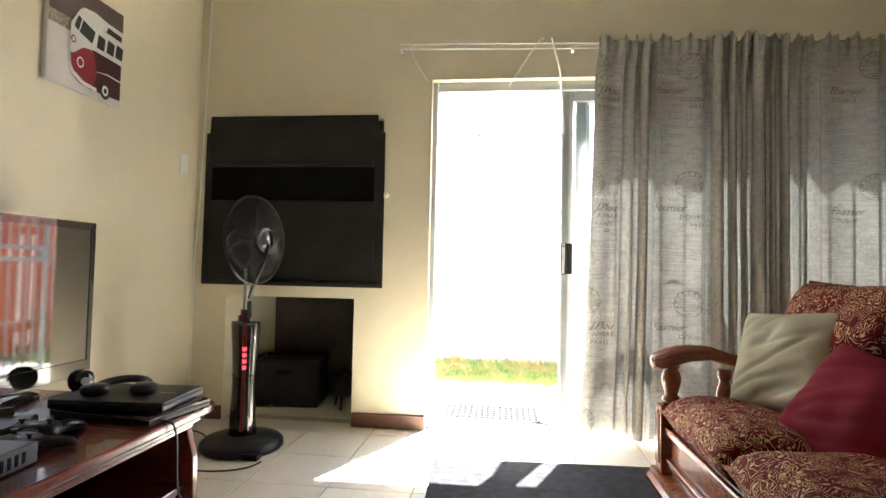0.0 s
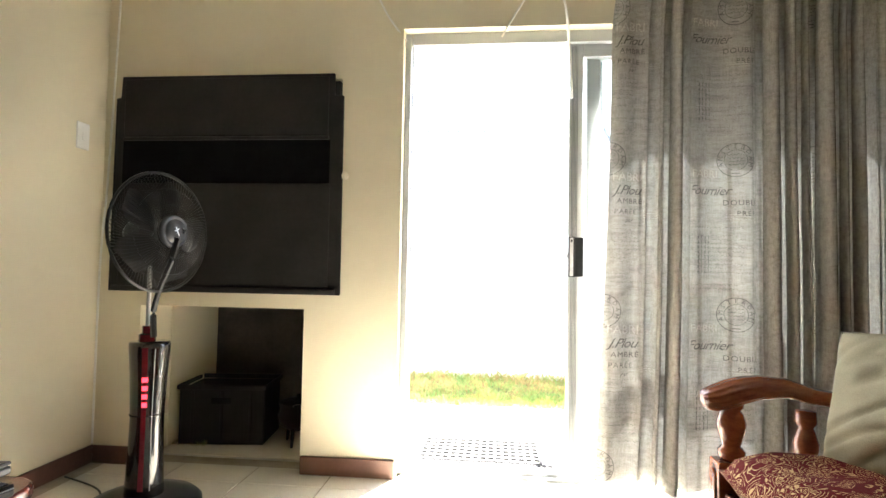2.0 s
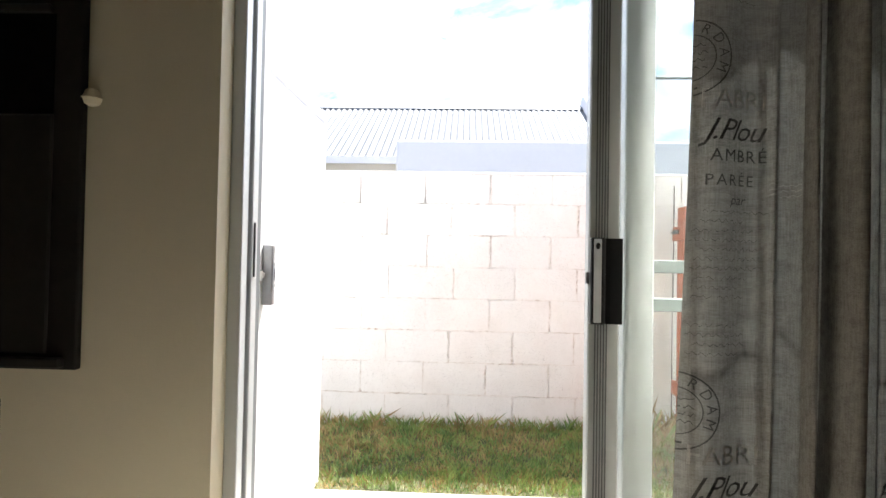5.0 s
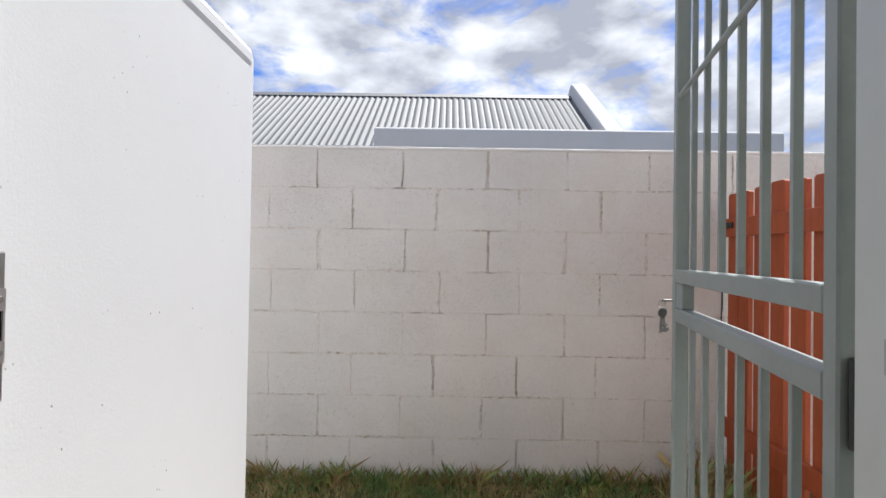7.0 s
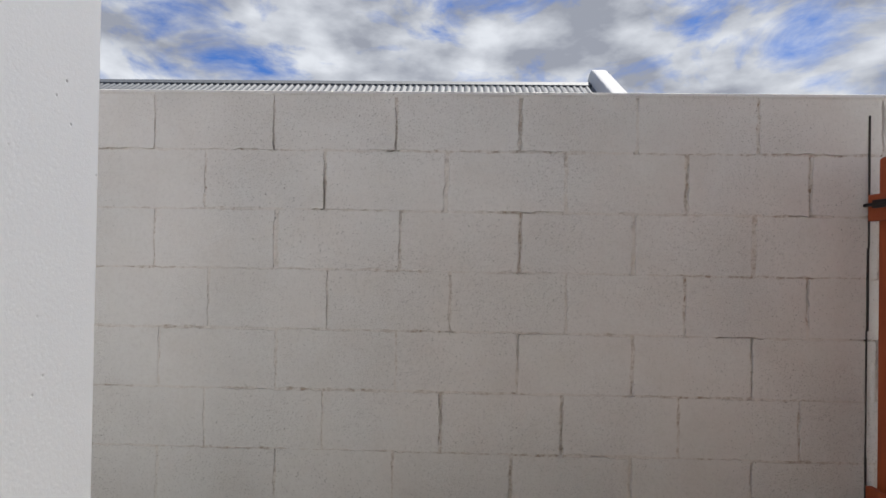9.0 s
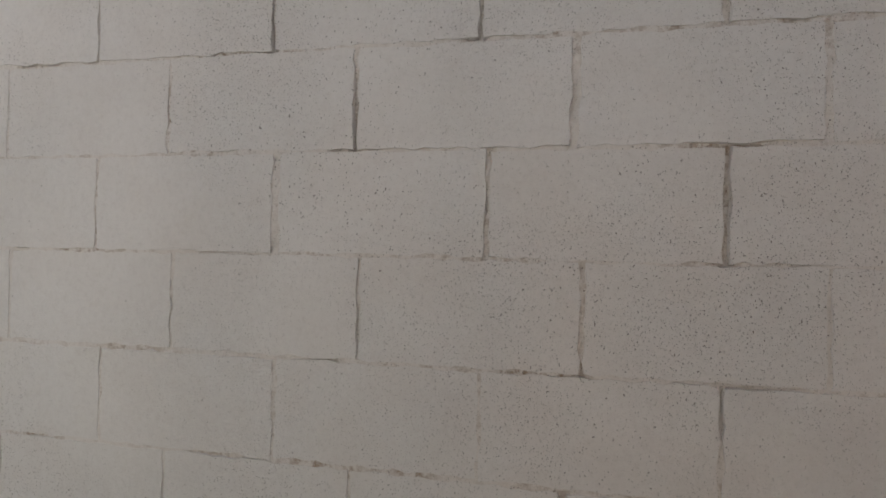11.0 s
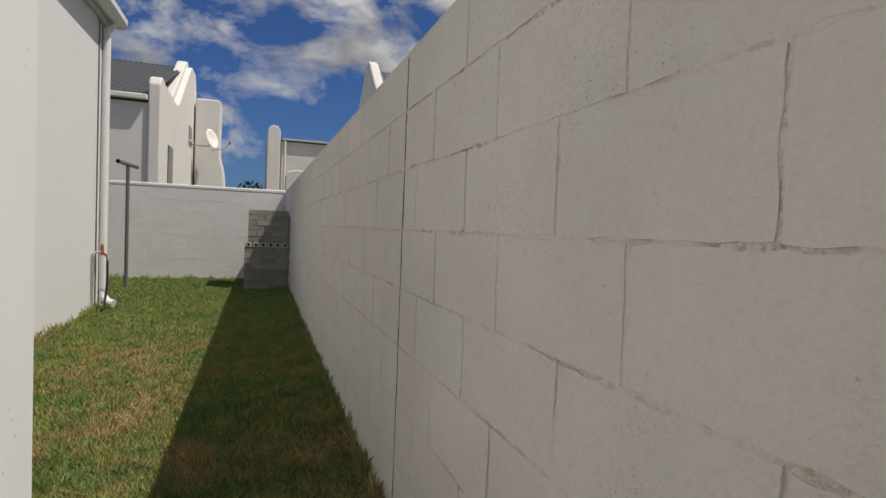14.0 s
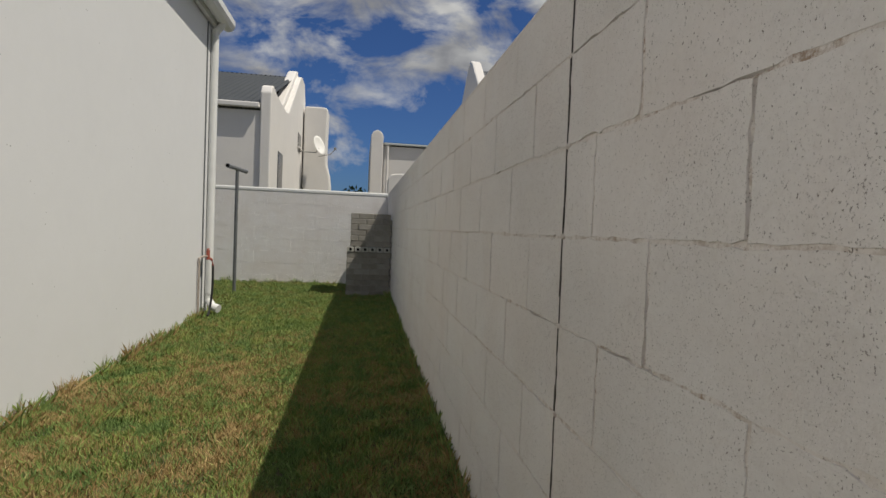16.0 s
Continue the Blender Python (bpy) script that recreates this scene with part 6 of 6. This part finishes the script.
part("reflector", lathe([(0, -0.07), (0.15, -0.055), (0.28, -0.02), (0.37, 0.02), (0.37, 0.03), (0.28, -0.005), (0.15, -0.035), (0, -0.05)], 24, Vector((0.55, 0.8, 0.35)).to_track_quat('Z', 'Y').to_matrix().to_4x4() @ Matrix.Diagonal((0.75, 0.95, 1, 1))), M_WHITE_PLASTIC, dish, "", True)
part("feed_arm", tube([(0.0, 0.0, -0.38), (0.25, 0.40, -0.32), (0.35, 0.56, -0.16)], 0.014, 6), M_STEEL, dish)
part("feed_horn", box((0.31, 0.53, -0.18), (0.39, 0.61, -0.08), 0.01), M_STEEL, dish)

h3 = thing("far_house", "pale rendered house with white end parapet and gutter", "house", (0, 0, 0))
part("wall", box((-28, 2.60, 0), (-22.0, 9.0, 4.10)), M_HOUSE_WHITE, h3)
part("parapet", prism([(2.12, 0.0), (2.12, 4.45), (2.20, 4.6), (2.34, 4.66), (2.50, 4.6), (2.58, 4.45), (2.58, 0.0)], 6.0, 'x', -27.8, 0.03), M_HOUSE_WHITE, h3)
part("gutter", box((-22.0, 2.62, 4.13), (-21.87, 9.0, 4.21), 0.02), M_FRAME, h3)
part("roof", prism([(-21.95, 4.23), (-25, 4.6), (-28, 4.23)], 6.2, 'y', 2.62), M_ROOF_DARK, h3)
part("downpipe", tube([(-21.9, 2.75, 0), (-21.9, 2.75, 4.10)], 0.05, 8), M_HOUSE_WHITE, h3)
h3b = thing("rounded_yard_wall", "white rounded yard wall beyond the corner", "wall", (0, 0, 0))
part("wall", prism([(2.5, 0), (2.5, 2.25), (2.58, 2.38), (2.8, 2.42), (3.3, 2.36), (3.3, 0)], 0.3, 'x', -15.6, 0.03), M_HOUSE_WHITE, h3b)

h4 = thing("white_gable_house", "white gabled house with grey corrugated roof behind the wall", "house", (0, 0, 0))
part("gable_wall", prism([(-15.2, 0.0), (-15.2, 4.0), (-15.45, 4.2), (-17.55, 6.12), (-17.8, 6.24), (-18.05, 6.12), (-20.15, 4.2), (-20.4, 4.0), (-20.4, 0.0)], 0.3, 'y', 5.0, 0.05), M_HOUSE_WHITE, h4)
part("wall", box((-20.1, 5.31, 0), (-15.5, 16, 3.7)), M_HOUSE_WHITE, h4)
corrugated_roof("roof", 5.3, 16, -15.2, 3.8, -17.8, 5.95, 0.152, M_ROOF_BLUE, h4, 'y')
corrugated_roof("roof", 5.3, 16, -20.4, 3.8, -17.8, 5.95, 0.152, M_ROOF_BLUE, h4, 'y')
part("window", box((-18.28, 4.985, 4.55), (-18.08, 4.999, 5.0)), M_WINDOW_DARK, h4)
bush = thing("far_tree", "dark green tree top beyond the back wall", "tree", (-24.0, 1.55, 0))
part("trunk", tube([(0, 0, 0), (0.05, 0, 1.6)], [0.1, 0.06], 8), M_SKIRT, bush)


def leaf_clump(n, r, seed):
    rg = random.Random(seed)
    bm = bmesh.new()
    for _ in range(n):
        d = Vector((rg.gauss(0, 1), rg.gauss(0, 1), rg.gauss(0, 0.7))).normalized() * r * rg.uniform(0.4, 1.0)
        q = Euler((rg.uniform(0, 6), rg.uniform(0, 6), rg.uniform(0, 6))).to_matrix()
        s = rg.uniform(0.05, 0.11)
        bm.faces.new([bm.verts.new(d + q @ Vector(c) * s) for c in ((-1, 0, 0), (0, -0.5, 0), (1, 0, 0), (0, 0.5, 0))])
    bmesh.ops.transform(bm, matrix=pose(0.05, 0, 2.1), verts=bm.verts[:])
    return bm


part("crown", leaf_clump(500, 0.62, 5), plain("leaf_green", (0.05, 0.09, 0.03), 0.7, 0, 0.4), bush)

# ---- lawn ----


def lawn(count, x0, x1, y0, y1, seed, hmin, hmax, wide=0.0022, z0=-0.006, bias=0.0, lean=0.012):
    rg = np.random.default_rng(seed)
    t = rg.random(count)
    x = x1 - (x1 - x0) * t ** (1.0 + bias)
    y = rg.uniform(y0, y1, count)
    a = rg.uniform(0, 2 * np.pi, count)
    h = rg.uniform(hmin, hmax, count)
    tuft = np.sin(x * 9.1 + 1.7 * np.sin(y * 6.3)) * np.sin(y * 11.7 + 2.1 * np.sin(x * 4.9)) + 0.6 * np.sin(x * 27 + y * 13) * np.sin(y * 31 - x * 9)
    h *= 1.0 + 0.38 * np.clip(tuft, -1.0, 1.3)
    w = wide * rg.uniform(0.7, 1.4, count) * (1 + 0.22 * np.clip(-x - 2, 0, 8))
    lx, ly = rg.normal(0, lean, count) * h / 0.03, rg.normal(0, lean, count) * h / 0.03
    zb = np.full(count, z0)
    V = np.empty((count, 4, 3))
    dx, dy = np.cos(a) * w, np.sin(a) * w
    V[:, 0] = np.stack([x - dx, y - dy, zb], 1)
    V[:, 1] = np.stack([x + dx, y + dy, zb], 1)
    V[:, 2] = np.stack([x + lx * 0.45 + dx * 0.7, y + ly * 0.45 + dy * 0.7, zb + h * 0.6], 1)
    V[:, 3] = np.stack([x + lx, y + ly, zb + h], 1)
    F = np.arange(count * 4).reshape(-1, 4)
    return V.reshape(-1, 3), F


def blades(name, chunks, label):
    vs, fs, n = [], [], 0
    for V, F in chunks:
        vs.append(V)
        fs.append(F + n)
        n += len(V)
    me = bpy.data.meshes.new(name)
    me.from_pydata(np.concatenate(vs).tolist(), [], np.concatenate(fs).tolist())
    me.materials.append(M_GRASS)
    return tagged(new(name, me), label, "grass", kind="stuff")


blades("lawn", [
    lawn(170000, -5.6, CX0 + 0.4, YE + 0.02, YW - 0.01, 1, 0.018, 0.04, 0.0016),
    lawn(110000, -10.78, -5.6, YE + 0.02, YW - 0.01, 2, 0.018, 0.04, 0.0013),
    lawn(26000, CX0 + 0.4, 1.3, 1.37, YW - 0.01, 3, 0.02, 0.05),
    lawn(22000, -10.78, -7.55, -1.5, YE, 5, 0.018, 0.04, 0.0015),
], "short lawn, green with dry brown patches")
blades("grass_fringe", [
    lawn(2600, -10.7, 1.25, YW - 0.045, YW - 0.008, 6, 0.04, 0.10, 0.0022, -0.006, 0.0, 0.010),
    lawn(1500, -7.3, -2.3, YE + 0.01, YE + 0.05, 7, 0.04, 0.11, 0.0022),
    lawn(420, XB + 0.01, XB + 0.05, -1.0, YW - 0.6, 8, 0.03, 0.09, 0.0022),
    lawn(160, 1.02, 1.24, YW - 0.30, YW - 0.01, 12, 0.06, 0.20, 0.004, -0.006, 0.0, 0.012),
    lawn(700, -1.1, 1.2, YW - 0.05, YW - 0.008, 9, 0.03, 0.09, 0.0022, -0.006, 0.0, 0.014),
], "longer grass left uncut along the walls")

# ---- floor tiles ----
TP = 0.365
tile_me = mesh_from("tile", box((0.003, 0.003, -0.012), (TP - 0.003, TP - 0.003, 0.0), 0.0015), M_TILE)
floor = structure("floor", box((XL, YB, -0.0079), (XR, 0.055, -0.0045)), M_GROUT, "cream ceramic floor tiles with dark grout", "floor")
for i in range(-6, 10):
    for j in range(-12, 1):
        x, y = 0.245 + TP * i, -0.14 + TP * j
        if x < XL - 0.3 or x > XR - 0.05 or y > 0.0:
            continue
        if y + TP > 0.055 or x < XL or x + TP > XR:
            me = mesh_from("tile", box((max(x, XL) + 0.003, y + 0.003, -0.004), (min(x + TP, XR) - 0.003, min(y + TP, 0.055) - 0.003, 0.0), 0.0015), M_TILE)
            o = new("tile", me)
        else:
            o = new("tile", tile_me)
            o.matrix_basis = pose(x, y, 0)
        o.parent = floor

# ---- blocks of the garden wall ----


def block_mesh(w, seed):
    """A painted block with a soft, uneven arris."""
    rg = random.Random(seed)
    bm = bmesh.new()
    nx, nz = max(2, int(w / 0.022)), 9
    h = BH - 0.0036
    loop = [(w * i / nx, 0.0) for i in range(nx)] + [(w, h * j / nz) for j in range(nz)] + [(w - w * i / nx, h) for i in range(nx)] + [(0.0, h - h * j / nz) for j in range(nz)]
    outer, inner = [], []
    for a, b in loop:
        ca, cb = a - w / 2, b - h / 2
        ja, jb = rg.uniform(-0.0025, 0.0025), rg.uniform(-0.0025, 0.0025)
        outer.append(bm.verts.new((a + ja, 0.012, b + jb)))
        k = 0.0019 + rg.uniform(-0.0015, 0.0015) * (1 if rg.random() < 0.85 else 1.6)
        inner.append(bm.verts.new((a - math.copysign(min(k, abs(ca)), ca) * (abs(ca) > w / 2 - 0.002) + ja, rg.uniform(-0.0006, 0.0006), b - math.copysign(min(k, abs(cb)), cb) * (abs(cb) > h / 2 - 0.002) + jb)))
    n = len(loop)
    for i in range(n):
        bm.faces.new((outer[i], outer[(i + 1) % n], inner[(i + 1) % n], inner[i]))
    bm.faces.new(inner)
    bmesh.ops.recalc_face_normals(bm, faces=bm.faces[:])
    for f in bm.faces:
        if f.normal.y > 0.5:
            f.normal_flip()
    return bm


rng = random.Random(21)
for c in range(8):
    zb = Z2 + 0.2 - BH * c + 0.0035
    edges = [XB] + COURSES[c] + [5.9]
    gaps = [rng.choice((0.008, 0.010, 0.012) if c in (1, 2) else (0.004, 0.006, 0.009)) if (-0.8 if c < 3 else -0.25) < e < 1.3 else rng.choice((0.002, 0.003, 0.004)) for e in edges]
    for a, b, ga, gb in zip(edges, edges[1:], gaps, gaps[1:]):
        o = new("block", mesh_from("block", block_mesh(b - a - (ga + gb) / 2, rng.randrange(9999)), M_BLOCK))
        o.parent = garden_wall
        o.matrix_basis = pose(a + ga / 2, YW - 0.0004 + rng.uniform(0.0, 0.001), zb + rng.uniform(-0.002, 0.002), 0, rng.uniform(-0.10, 0.10), 0)

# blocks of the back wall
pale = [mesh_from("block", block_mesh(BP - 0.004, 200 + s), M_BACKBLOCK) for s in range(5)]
for c in range(8):
    zb = 1.33 - 0.2 * c + 0.004
    shift = 0.0 if c % 2 == 0 else 0.2
    for k in range(16):
        y0 = YW - 0.02 - BP * (k + 1) + shift
        if y0 + BP > YW or y0 < -4.5:
            continue
        o = new("block", pale[rng.randrange(5)])
        o.parent = back_wall
        o.matrix_basis = pose(XB + 0.0026 - rng.uniform(0.0, 0.002), y0, zb, 0, 0, 90)
